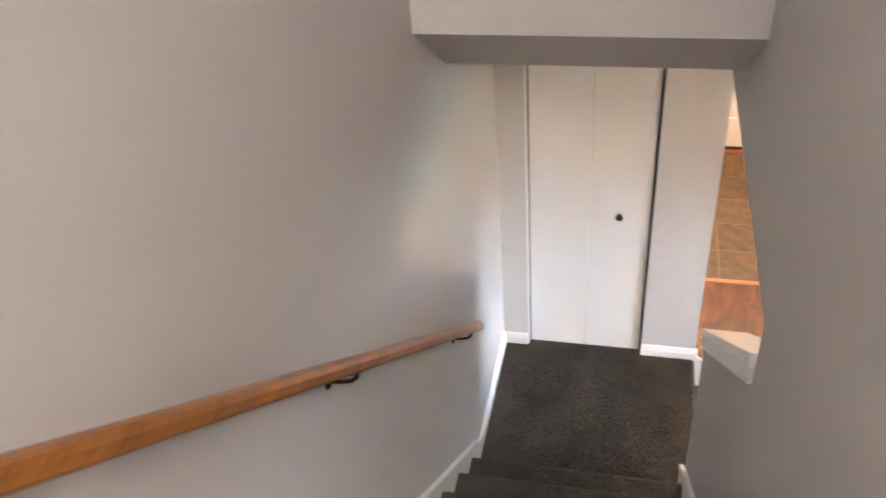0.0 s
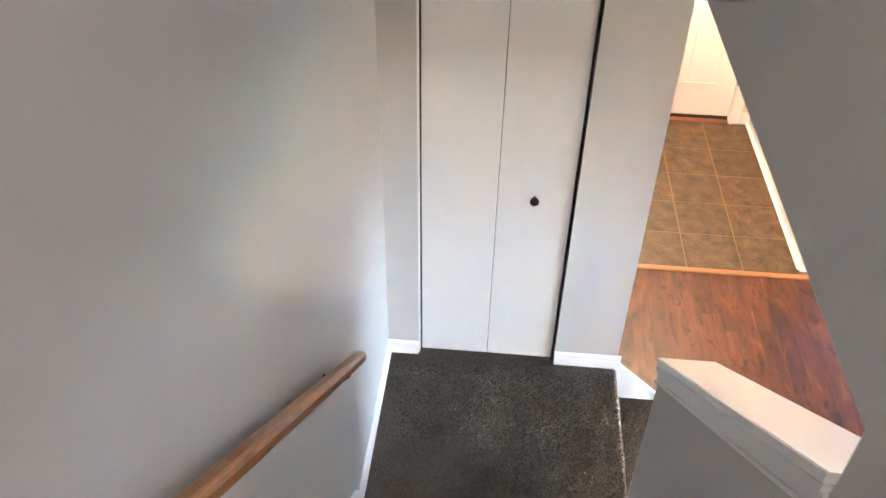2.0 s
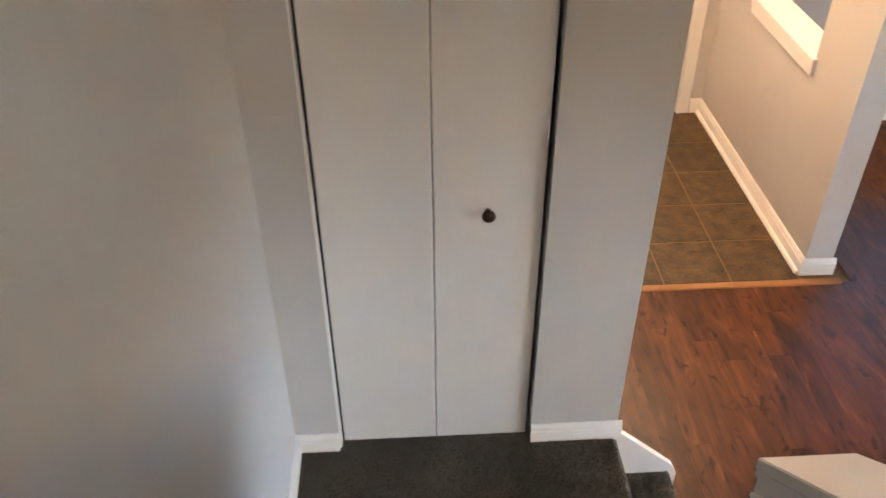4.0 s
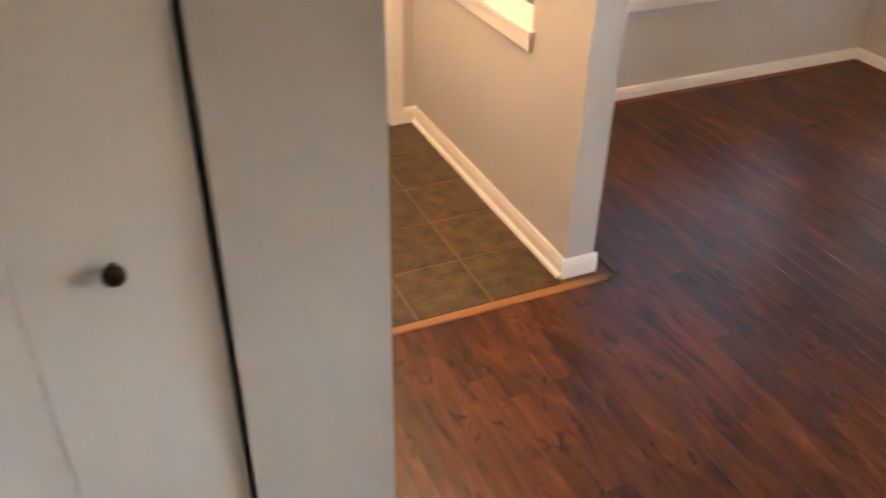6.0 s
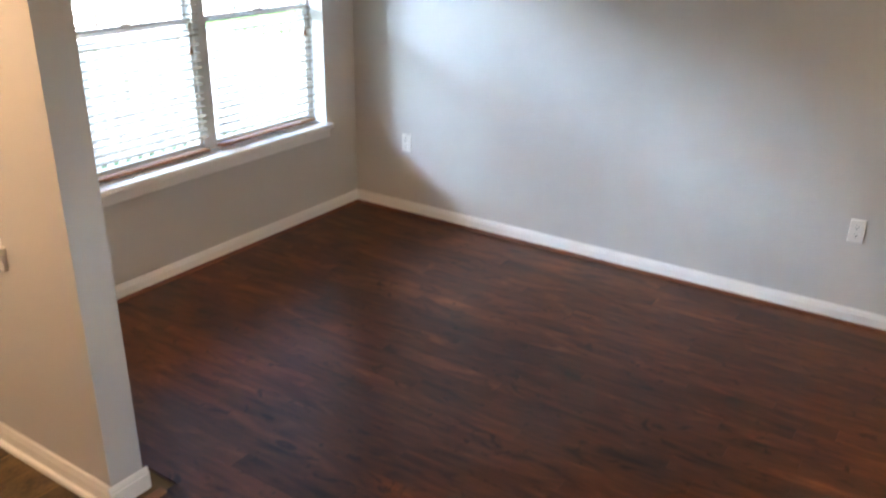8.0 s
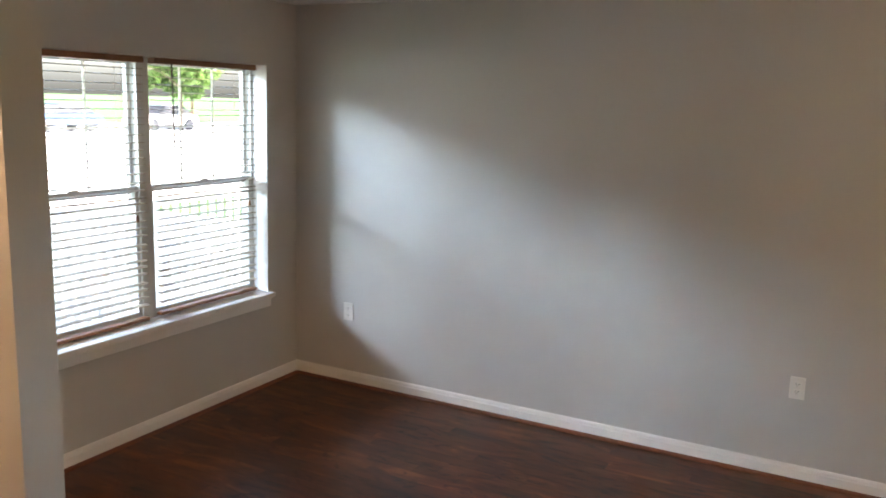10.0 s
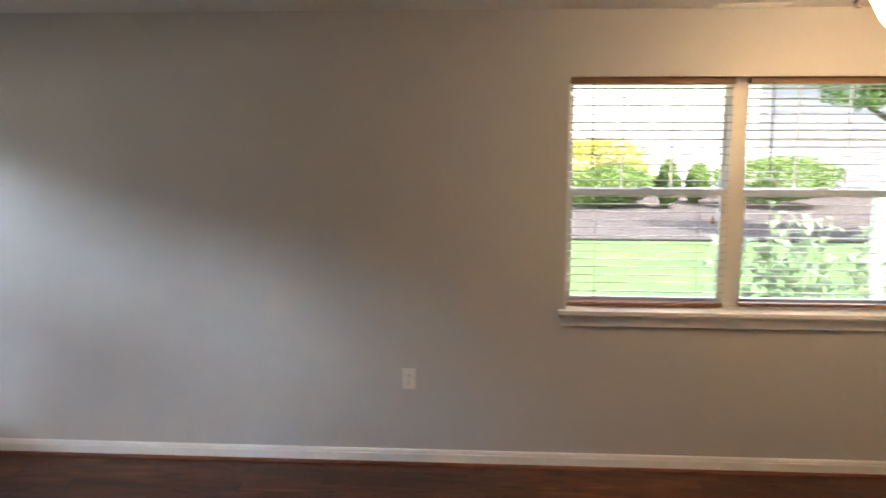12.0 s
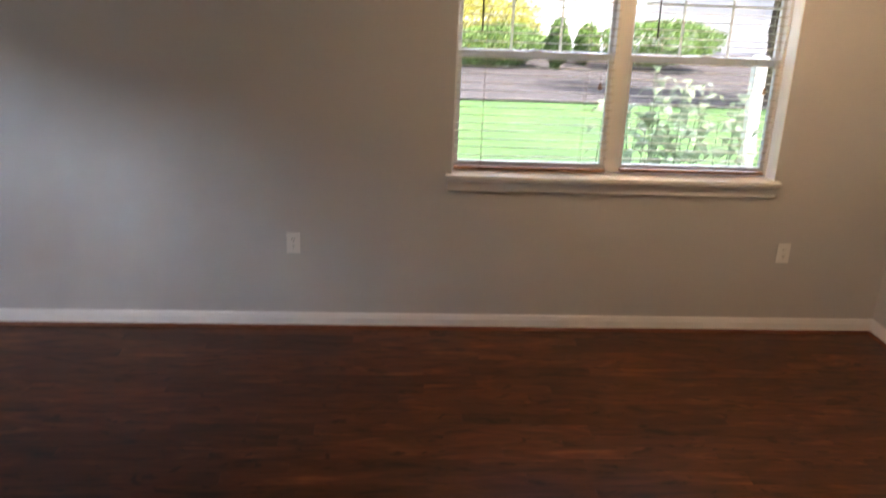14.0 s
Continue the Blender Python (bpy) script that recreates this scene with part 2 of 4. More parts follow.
def lathe(profile, steps=32, center=(0, 0, 0)):
    bm = bmesh.new()
    rings = []
    for r, z in profile:
        rings.append([bm.verts.new((center[0] + r * math.cos(2 * math.pi * i / steps), center[1] + r * math.sin(2 * math.pi * i / steps), center[2] + z)) for i in range(steps)])
    for a, b in zip(rings, rings[1:]):
        for i in range(steps):
            bm.faces.new((a[i], a[(i + 1) % steps], b[(i + 1) % steps], b[i]))
    bm.faces.new(rings[0][::-1])
    bm.faces.new(rings[-1])
    bmesh.ops.recalc_face_normals(bm, faces=bm.faces)
    for f in bm.faces:
        f.smooth = True
    return bm


def tube(points, radius, steps=10, bm=None):
    bm = bm or bmesh.new()
    rings = []
    pts = [Vector(p) for p in points]
    for i, p in enumerate(pts):
        d = (pts[min(i + 1, len(pts) - 1)] - pts[max(i - 1, 0)]).normalized()
        q = d.to_track_quat("Z", "Y")
        r = radius[i] if isinstance(radius, (list, tuple)) else radius
        rings.append([bm.verts.new(p + q @ Vector((r * math.cos(2 * math.pi * k / steps), r * math.sin(2 * math.pi * k / steps), 0))) for k in range(steps)])
    for a, b in zip(rings, rings[1:]):
        for k in range(steps):
            f = bm.faces.new((a[k], a[(k + 1) % steps], b[(k + 1) % steps], b[k]))
            f.smooth = True
    bm.faces.new(rings[0][::-1])
    bm.faces.new(rings[-1])
    return bm


def mesh_of(name, bm, material):
    me = bpy.data.meshes.new(name)
    bm.to_mesh(me)
    bm.free()
    me.materials.append(material)
    return me


def thing(name, bm, material, label="", category="", kind="", group=""):
    return tagged(new(name, mesh_of(name, bm, material)), label, category, group, kind)


def part(name, bm, material, parent, label=""):
    ob = new(name, mesh_of(name, bm, material))
    ob.parent = parent
    return tagged(ob, label)


def base(name, x, y, z, label="", category="", group="", kind=""):
    ob = new(name)
    ob.location = (x, y, z)
    ob.empty_display_size = 0.1
    bpy.context.view_layer.update()
    return tagged(ob, label, category, group, kind)


def structure(name, bm, material, label="", category=""):
    return thing(name, bm, material, label, category, "structure")


# ---- the plan ----
EY = 2.783         # room face of the entry wall
L = 0.41          # landing above the main floor
CEIL_Z = 2.44
UP = L + 12 * 0.193  # upper floor
TOP = UP + 2.44
SX = 0.903         # stair side of the half wall
XE, YF, YS = 5.14, 2.585, -3.905
RISE, RUN, NOSE = 0.193, 0.234, -0.935
W1 = (3.085, 4.85, 0.612, 2.05)    # window in the far wall: x0, x1, z0, z1
W2 = (-3.175, -1.408, 0.890, 2.107)   # window in the long wall: y0, y1, z0, z1

PY = 1.217             # end of the partition
P0, P1 = 2.150, 2.279  # the partition's faces
structure("wall_stair", box(-0.12, 0, -5.4, 0.85, 0, TOP), PAINT, "grey painted wall beside the carpeted stair", "wall")
bm = box(0, 0.130, 0, 0.12, 0, 2.72)
add_box(bm, 0.708, 0.972, 0, 0.12, 0, 2.72)
add_box(bm, 0.130, 0.708, 0, 0.12, 2.37, 2.72)
add_box(bm, 0.130, 0.708, 0.0, 0.12, 0, L - 0.061)
structure("wall_closet_front", bm, PAINT, "grey painted wall around the closet door", "wall")
structure("wall_closet_side", box(0.86, 0.972, 0.12, EY, 0, 2.72), PAINT, "grey painted closet side wall", "wall")
structure("wall_closet_back", box(0, 0.86, 0.75, 0.85, 0, 2.72), PAINT, "closet back wall", "wall")
bm = box(0.86, 1.09, EY, EY + 0.12, 0, 2.72)
add_box(bm, 2.015, P1, EY, EY + 0.12, 0, 2.72)
add_box(bm, 1.09, 2.015, EY, EY + 0.12, 2.06, 2.72)
structure("wall_entry", bm, PAINT, "painted wall around the front door", "wall")
bm = box(P0, P1, PY, 1.617, 0, CEIL_Z)
add_box(bm, P0, P1, 1.617, 2.33, 0, 0.855)
add_box(bm, P0, P1, 1.617, 2.33, 2.05, CEIL_Z)
add_box(bm, P0, P1, 2.33, EY, 0, CEIL_Z)
structure("wall_partition", bm, PAINT, "painted partition wall with a pass-through opening", "wall")
T = 0.215
bm = box(P1, W1[0], YF, YF + T, 0, 2.72)
add_box(bm, W1[1], XE + T, YF, YF + T, 0, 2.72)
add_box(bm, W1[0], W1[1], YF, YF + T, 0, W1[2])
add_box(bm, W1[0], W1[1], YF, YF + T, W1[3], 2.72)
structure("wall_north", bm, PAINT, "grey painted wall with a double window", "wall")
bm = box(XE, XE + T, YS - 0.12, W2[0], 0, 2.72)
add_box(bm, XE, XE + T, W2[1], YF, 0, 2.72)
add_box(bm, XE, XE + T, W2[0], W2[1], 0, W2[2])
add_box(bm, XE, XE + T, W2[0], W2[1], W2[3], 2.72)
structure("wall_east", bm, PAINT, "long grey painted wall with a double window", "wall")
structure("wall_south", box(SX + 0.125, XE, YS - 0.12, YS, 0, 2.72), PAINT, "grey painted end wall", "wall")
# stair side wall: sloped half wall below, full wall above the opening
HE = -0.866
K = 0.83
CAPZ = 1.369  # wall top under the cap at its low end
YU = -1.752  # upper end of the opening
wall_pts = [(HE, 0), (HE, CAPZ), (YU, CAPZ + K * (HE - YU)), (YU, 2.222), (0.0, 2.222), (0.0, 2.72), (-1.03, 2.72), (-1.03, TOP), (-3.55, TOP), (-3.55, 0)]
structure("wall_half", prism(wall_pts, "x", SX, SX + 0.125), PAINT, "grey painted stair wall with a sloping opening", "wall")
structure("header", prism([(-1.157, 2.62), (-0.83, 2.385), (0.0, 2.385), (0.0, 2.72), (-1.03, 2.72), (-1.03, TOP), (-1.157, TOP)], "x", 0, SX), PAINT, "painted sloping bulkhead over the stair", "wall")
bm = box(SX + 0.125, XE, YS, 0.0, CEIL_Z, 2.462)
add_box(bm, 0.972, XE, 0.0, YF, CEIL_Z, 2.462)
structure("ceiling", bm, CEIL, "off-white painted ceiling", "ceiling")
structure("ceiling_entry", box(0.972, P1, YF, EY, CEIL_Z, 2.462), CEIL, "off-white painted entry ceiling", "ceiling")
bm = box(0.0, 0.86, 0.12, 0.75, L - 0.06, L)
add_box(bm, 0.1305, 0.7075, 0.0005, 0.12, L - 0.06, L)
structure("floor_closet", bm, CARPET, "carpeted closet floor", "floor")
structure("ceiling_closet", box(0.0, 0.86, 0.12, 0.75, 2.60, 2.72), CEIL, "closet ceiling", "ceiling")
structure("ceiling_upper", box(-0.12, 3.0, -5.4, -1.03, TOP, TOP + 0.15), CEIL, "off-white painted upper ceiling", "ceiling")
bm = box(0, 3.0, -5.52, -5.4, 0, TOP)
structure("wall_upper_back", bm, PAINT, "grey painted upper hall wall", "wall")
structure("wall_upper_side", box(SX + 0.125, 3.0, -3.67, -3.55, UP, TOP), PAINT, "grey painted upper hall wall", "wall")
structure("wall_upper_end", box(3.0, 3.12, -5.52, -3.55, UP - 0.2, TOP), PAINT, "grey painted upper hall wall", "wall")
structure("floor_upper", prism([(-5.4, UP - 0.2), (-3.47, UP - 0.2), (-3.47, UP), (-5.4, UP)], "x", 0, 3.0), CARPET, "grey carpeted upper hall floor", "floor")

# the house above: unseen outer walls and roof, added to shade the ground outside
structure("upper_wall_north", box(-0.12, XE + T, YF + 0.01, YF + T, 2.72, 5.3), SIDING, "unseen white sided upper outer wall, added to shade the ground", "wall")
structure("upper_wall_east", box(XE + 0.01, XE + T, -5.52, YF, 2.72, 5.3), SIDING, "unseen white sided upper outer wall, added to shade the ground", "wall")
structure("roof", prism([(-5.9, 5.3), (3.2, 5.3), (3.2, 5.42), (-1.35, 7.2), (-5.9, 5.42)], "x", -0.5, XE + 0.5), ROOF, "unseen dark shingled gable roof, added to shade the ground", "roof")

# stair and landing
pts = [(0.0, 0), (0.0, L)]
for i in range(12):
    y, z = NOSE - i * RUN, L + (i + 1) * RISE
    pts += [(y - 0.025, z - RISE), (y - 0.022, z - 0.045), (y + 0.0, z - 0.032), (y + 0.004, z - 0.014), (y - 0.012, z)]
pts += [(-3.55, UP), (-3.55, UP - 0.21), (-3.2, UP - 0.6), (NOSE - 0.2, 0)]
structure("stair", prism(pts, "x", 0.0, SX), CARPET, "grey-brown carpeted stair flight and landing", "stair")
pts = [(SX, 0), (SX, L), (0.962, L), (0.974, L - 0.008), (0.978, L - 0.022), (0.972, L - 0.036), (0.958, L - 0.045), (0.958, L - RISE), (1.158, L - RISE), (1.172, L - RISE - 0.008), (1.176, L - RISE - 0.022), (1.168, L - RISE - 0.036), (1.156, L - RISE - 0.045), (1.156, 0)]
structure("stair_lower", prism(pts, "y", HE, 0.0), CARPET, "grey-brown carpeted bottom steps", "stair")

# floors
structure("subfloor", box(0.86, XE, YS, EY, -0.12, -0.012), GROUT, "floor base under the boards and tiles", "floor")

# ---- trim ----
BH, BT = 0.088, 0.014


def baseboard(name, p, q, side, z=0.0, shoe=True, label="white painted baseboard along the wall"):
    """A moulded board from p to q; side: +1 if the room lies to the left of the way p to q."""
    px, py = p
    dx, dy = q[0] - px, q[1] - py
    n = math.hypot(dx, dy)
    ux, uy = dx / n, dy / n
    nx, ny = -uy * side, ux * side
    bm = bmesh.new()

    def run(profile):
        a = [bm.verts.new((px + nx * d, py + ny * d, z + h)) for d, h in profile]
        b = [bm.verts.new((q[0] + nx * d, q[1] + ny * d, z + h)) for d, h in profile]
        k = len(profile)
        for i in range(k):
            bm.faces.new((a[i], a[(i + 1) % k], b[(i + 1) % k], b[i]))
        bm.faces.new(a[::-1])
        bm.faces.new(b)

    run([(0, 0), (BT, 0), (BT, BH - 0.026), (BT - 0.003, BH - 0.021), (BT - 0.004, BH - 0.012), (BT - 0.008, BH - 0.003), (0.003, BH), (0, BH)])
    bmesh.ops.recalc_face_normals(bm, faces=bm.faces)
    ob = structure(name, bm, TRIM, label, "baseboard")
    if shoe:
        bm = bmesh.new()
        run([(BT, 0), (BT + 0.016, 0), (BT + 0.015, 0.008), (BT + 0.010, 0.015), (BT + 0.001, 0.018), (BT, 0.018)])
        bmesh.ops.recalc_face_normals(bm, faces=bm.faces)
        part("shoe_moulding", bm, SHOE if shoe is True else TRIM, ob, "reddish-brown shoe moulding" if shoe is True else "white shoe moulding")
    return ob


baseboard("baseboard_north", (P1, YF), (XE, YF), -1)
baseboard("baseboard_east", (XE, YF), (XE, YS), -1)
baseboard("baseboard_south", (XE, YS), (SX + 0.125, YS), -1)
baseboard("baseboard_west", (SX + 0.125, YS), (SX + 0.125, HE), -1)
baseboard("baseboard_partition_room", (P1, PY), (P1, YF), -1)
baseboard("baseboard_partition_entry", (P0, EY), (P0, PY), -1, shoe="white", label="white painted baseboard beside the tile")
baseboard("baseboard_partition_end", (P0 - BT - 0.002, PY), (P1 + BT + 0.002, PY), -1, shoe=False)
baseboard("baseboard_closet_entry", (0.972, 0.0), (0.972, EY), -1)
baseboard("baseboard_entry", (2.08, EY), (P0, EY), -1, shoe=False)
baseboard("baseboard_landing_left", (0, NOSE + 0.13), (0, 0.0), -1, z=L - 0.02, shoe=False, label="white painted baseboard on the landing")
baseboard("baseboard_landing_back", (0, 0), (0.130, 0), -1, z=L - 0.02, shoe=False, label="white painted baseboard beside the closet door")
baseboard("baseboard_pillar", (0.708, 0), (0.972 + BT, 0), -1, z=L - 0.02, shoe=False, label="white painted baseboard on the closet pillar")
thing("pillar_skirt", prism([(0.972, L - 0.41), (0.972, L + 0.0), (0.995, L + 0.002), (1.178, 0.245), (1.196, 0.205), (1.196, 0.0)], "y", 0.0, 0.02), TRIM, "white sloping skirt board beside the bottom steps", "skirt board", "structure")
# stair skirts on both side walls
for name, x0, x1, xb in (("stair_skirt_left", 0.0, 0.014, 0.020), ("stair_skirt_right", SX - 0.014, SX, SX - 0.020)):
    s = RISE / RUN
    y0, z0 = NOSE + 0.13, L + BH + 0.028
    y1 = -3.5
    sk = structure(name, prism([(y0, L), (y0, z0 + 0.02), (y1, z0 + 0.02 + s * (y0 - y1)), (y1, L + s * (y0 - y1) - 0.1)], "x", x0, x1), TRIM, "white skirt board rising along the stair", "skirt board")
    lo, hi = min(x0, x1, xb), max(x0, x1, xb)
    part("bead", prism([(y0, z0 + 0.005), (y0, z0 + 0.032), (y1, z0 + 0.032 + s * (y0 - y1)), (y1, z0 + 0.005 + s * (y0 - y1))], "x", lo, hi), TRIM, sk)

# half wall cap with its moulding
cap = base("wall_cap", SX + 0.06, HE, CAPZ, "white painted sloping cap on the half wall", "wall cap", kind="structure")


def cap_piece(name, x0, x1, lo, hi, y0=HE + 0.004, y1=YU):
    bm = prism([(y0, CAPZ + lo + K * (HE - y0)), (y0, CAPZ + hi + K * (HE - y0)), (y1, CAPZ + hi + K * (HE - y1)), (y1, CAPZ + lo + K * (HE - y1))], "x", x0, x1)
    bmesh.ops.bevel(bm, geom=[e for e in bm.edges], offset=0.002, segments=2, affect="EDGES")
    ob = part(name, bm, TRIM, cap)
    ob.matrix_parent_inverse = cap.matrix_world.inverted()


cap_piece("board", SX - 0.017, SX + 0.138, 0.0, 0.026)
for x0, x1, lo, hi in ((SX - 0.015, SX, -0.020, -0.001), (SX - 0.007, SX, -0.060, -0.021), (SX - 0.011, SX, -0.073, -0.0605), (SX + 0.125, SX + 0.134, -0.05, -0.001)):
    cap_piece("moulding", x0, x1, lo, hi)

# pass-through sill
sill = structure("pass_through_sill", box(P0 - 0.022, P1 + 0.022, 1.595, 2.352, 0.857, 0.884, 0.004), TRIM, "white painted sill of the pass-through", "sill")
part("apron", box(P0 - 0.014, P0, 1.602, 2.345, 0.800, 0.857, 0.003), TRIM, sill)
part("bead", box(P0 - 0.018, P0, 1.599, 2.348, 0.838, 0.856, 0.003), TRIM, sill)
thing("threshold_strip", box(0.972, P1 + 0.03, 1.134, 1.170, -0.004, 0.009, 0.004), STRIPW, "golden wood threshold strip between tile and boards", "threshold", "structure")

# ---- closet door ----
DY = 0.022
cd = base("bifold_door", 0.424, DY, L, "white flush two-panel bifold closet door, closed", "door")


def keep(ob, parent):
    ob.matrix_parent_inverse = parent.matrix_world.inverted()
    return ob


for x0, x1 in ((0.1425, 0.4215), (0.4235, 0.6965)):
    keep(part("panel", box(x0, x1, DY, DY + 0.034, L + 0.005, 2.36, 0.003), DOORP, cd), cd)
kb = lathe([(0.007, 0.0), (0.007, 0.012), (0.012, 0.016), (0.0165, 0.022), (0.017, 0.029), (0.013, 0.034), (0.003, 0.036)], 24)
bmesh.ops.transform(kb, matrix=pose(0.558, DY, 1.254, 90), verts=kb.verts)
keep(part("knob", kb, BRONZE, cd, "dark round metal knob"), cd)
jm = structure("closet_jamb", box(0.130, 0.1355, 0.0, 0.12, L, 2.37), TRIM, "white closet door jamb", "door jamb")
# dark strip that puts the shade of the door gap into colour
part("hinge_shadow_strip", box(0.1357, 0.142, 0.028, 0.085, L, 2.37), DARK, jm, "dark strip standing in for the shade in the door gap")
# near-black sheet added as the shade behind the closet door
structure("closet_shade_sheet", box(0.12, 0.86, 0.40, 0.42, 0, 2.6), DARK, "dark sheet standing in for the shade inside the closet", "closet")

# ---- handrail ----
hr = base("handrail", 0.06, -0.89, 1.30, "golden oak handrail on the stair wall", "handrail")
HS = 0.815
prof = [(0.048, -0.040), (0.045, -0.034), (0.045, -0.014), (0.049, -0.004), (0.055, 0.0), (0.070, 0.0), (0.076, -0.004), (0.080, -0.014), (0.080, -0.032), (0.076, -0.040)]
bm = bmesh.new()
y0, z0, y1 = -0.880, 1.356, -3.9
a = [bm.verts.new((x + 0.007, y0, z0 + z * 1.02 - 0.010)) for x, z in prof]
b = [bm.verts.new((x + 0.007, y1, z0 + HS * (y0 - y1) + z * 1.02 - 0.010)) for x, z in prof]
for i in range(len(prof)):
    f = bm.faces.new((a[i], a[(i + 1) % len(prof)], b[(i + 1) % len(prof)], b[i]))
bm.faces.new(a[::-1])
bm.faces.new(b)
bmesh.ops.recalc_face_normals(bm, faces=bm.faces)
keep(part("rail", bm, OAK, hr), hr)
for yb in (-1.03, -2.06, -3.1):
    zr = z0 + HS * (y0 - yb) - 0.056
    br = keep(part("bracket", tube([(0.0, yb, zr - 0.036), (0.03, yb, zr - 0.034), (0.056, yb, zr - 0.026), (0.069, yb, zr - 0.012), (0.070, yb, zr + 0.008)], 0.0048, 10), BRONZE, hr, "dark metal rail bracket"), hr)
    pl = lathe([(0.018, 0), (0.018, 0.003), (0.014, 0.006), (0.006, 0.007)], 20)
    bmesh.ops.transform(pl, matrix=pose(0, yb, zr - 0.036, 0, 90), verts=pl.verts)
    pl = part("wall_plate", pl, BRONZE, br)
    sd_ = part("saddle", box(0.056, 0.072, yb - 0.03, yb + 0.03, zr - 0.004, zr + 0.004, 0.002), BRONZE, br)
    sd_.data.transform(Matrix.Translation((0.064, yb, zr)) @ Matrix.Rotation(-math.atan(HS), 4, "X") @ Matrix.Translation((-0.064, -yb, -zr)))

# ---- front door ----
fd = base("front_door", 1.55, 2.818, 0, "white raised-panel front door, closed", "door")
keep(part("leaf", box(1.105, 2.0, 2.82, 2.86, 0.028, 2.03, 0.002), DOORP, fd), fd)
for x0, x1 in ((1.215, 1.495), (1.61, 1.89)):
    for z0, z1 in ((0.26, 0.86), (1.02, 1.56), (1.68, 1.90)):
        bm = box(x0, x1, 2.81, 2.82, z0, z0 + 0.022)
        add_box(bm, x0, x1, 2.81, 2.82, z1 - 0.022, z1)
        add_box(bm, x0, x0 + 0.022, 2.81, 2.82, z0 + 0.022, z1 - 0.022)
        add_box(bm, x1 - 0.022, x1, 2.81, 2.82, z0 + 0.022, z1 - 0.022)
        keep(part("panel_moulding", bm, DOORP, fd), fd)
        keep(part("raised_field", box(x0 + 0.05, x1 - 0.05, 2.814, 2.82, z0 + 0.05, z1 - 0.05, 0.003), DOORP, fd), fd)
keep(part("door_sweep", box(1.105, 2.0, 2.814, 2.848, 0.006, 0.028), DARK, fd, "black rubber door sweep"), fd)
for zz, r in ((0.93, 0.028), (1.08, 0.024)):
    kb = lathe([(r * 1.1, 0), (r * 1.1, 0.006), (0.012, 0.012), (0.012, 0.03), (r * 0.8, 0.036), (r, 0.05), (r * 0.8, 0.062), (0.004, 0.066)], 24)
    bmesh.ops.transform(kb, matrix=pose(1.935, 2.82, zz, 90), verts=kb.verts)
    keep(part("door_handle" if zz < 1 else "deadbolt", kb, BRONZE, fd, "dark bronze hardware"), fd)
cs = structure("door_casing", box(2.0, 2.075, 2.765, 2.783, 0, 2.09, 0.004), TRIM, "white moulded door casing", "door casing")
part("casing_side", box(1.03, 1.105, 2.765, 2.783, 0, 2.09, 0.004), TRIM, cs)
part("casing_head", box(1.105, 2.0, 2.765, 2.783, 2.03, 2.105, 0.004), TRIM, cs)
part("jamb", box(2.0, 2.015, 2.783, 2.903, 0, 2.04), TRIM, cs)
part("jamb", box(1.09, 1.105, 2.783, 2.903, 0, 2.04), TRIM, cs)
part("bead", box(2.008, 2.022, 2.759, 2.765, 0, 2.06, 0.002), TRIM, cs)
structure("door_threshold", box(1.105, 2.0, 2.763, 2.903, -0.004, 0.006, 0.002), SHOE, "brown door threshold", "threshold")


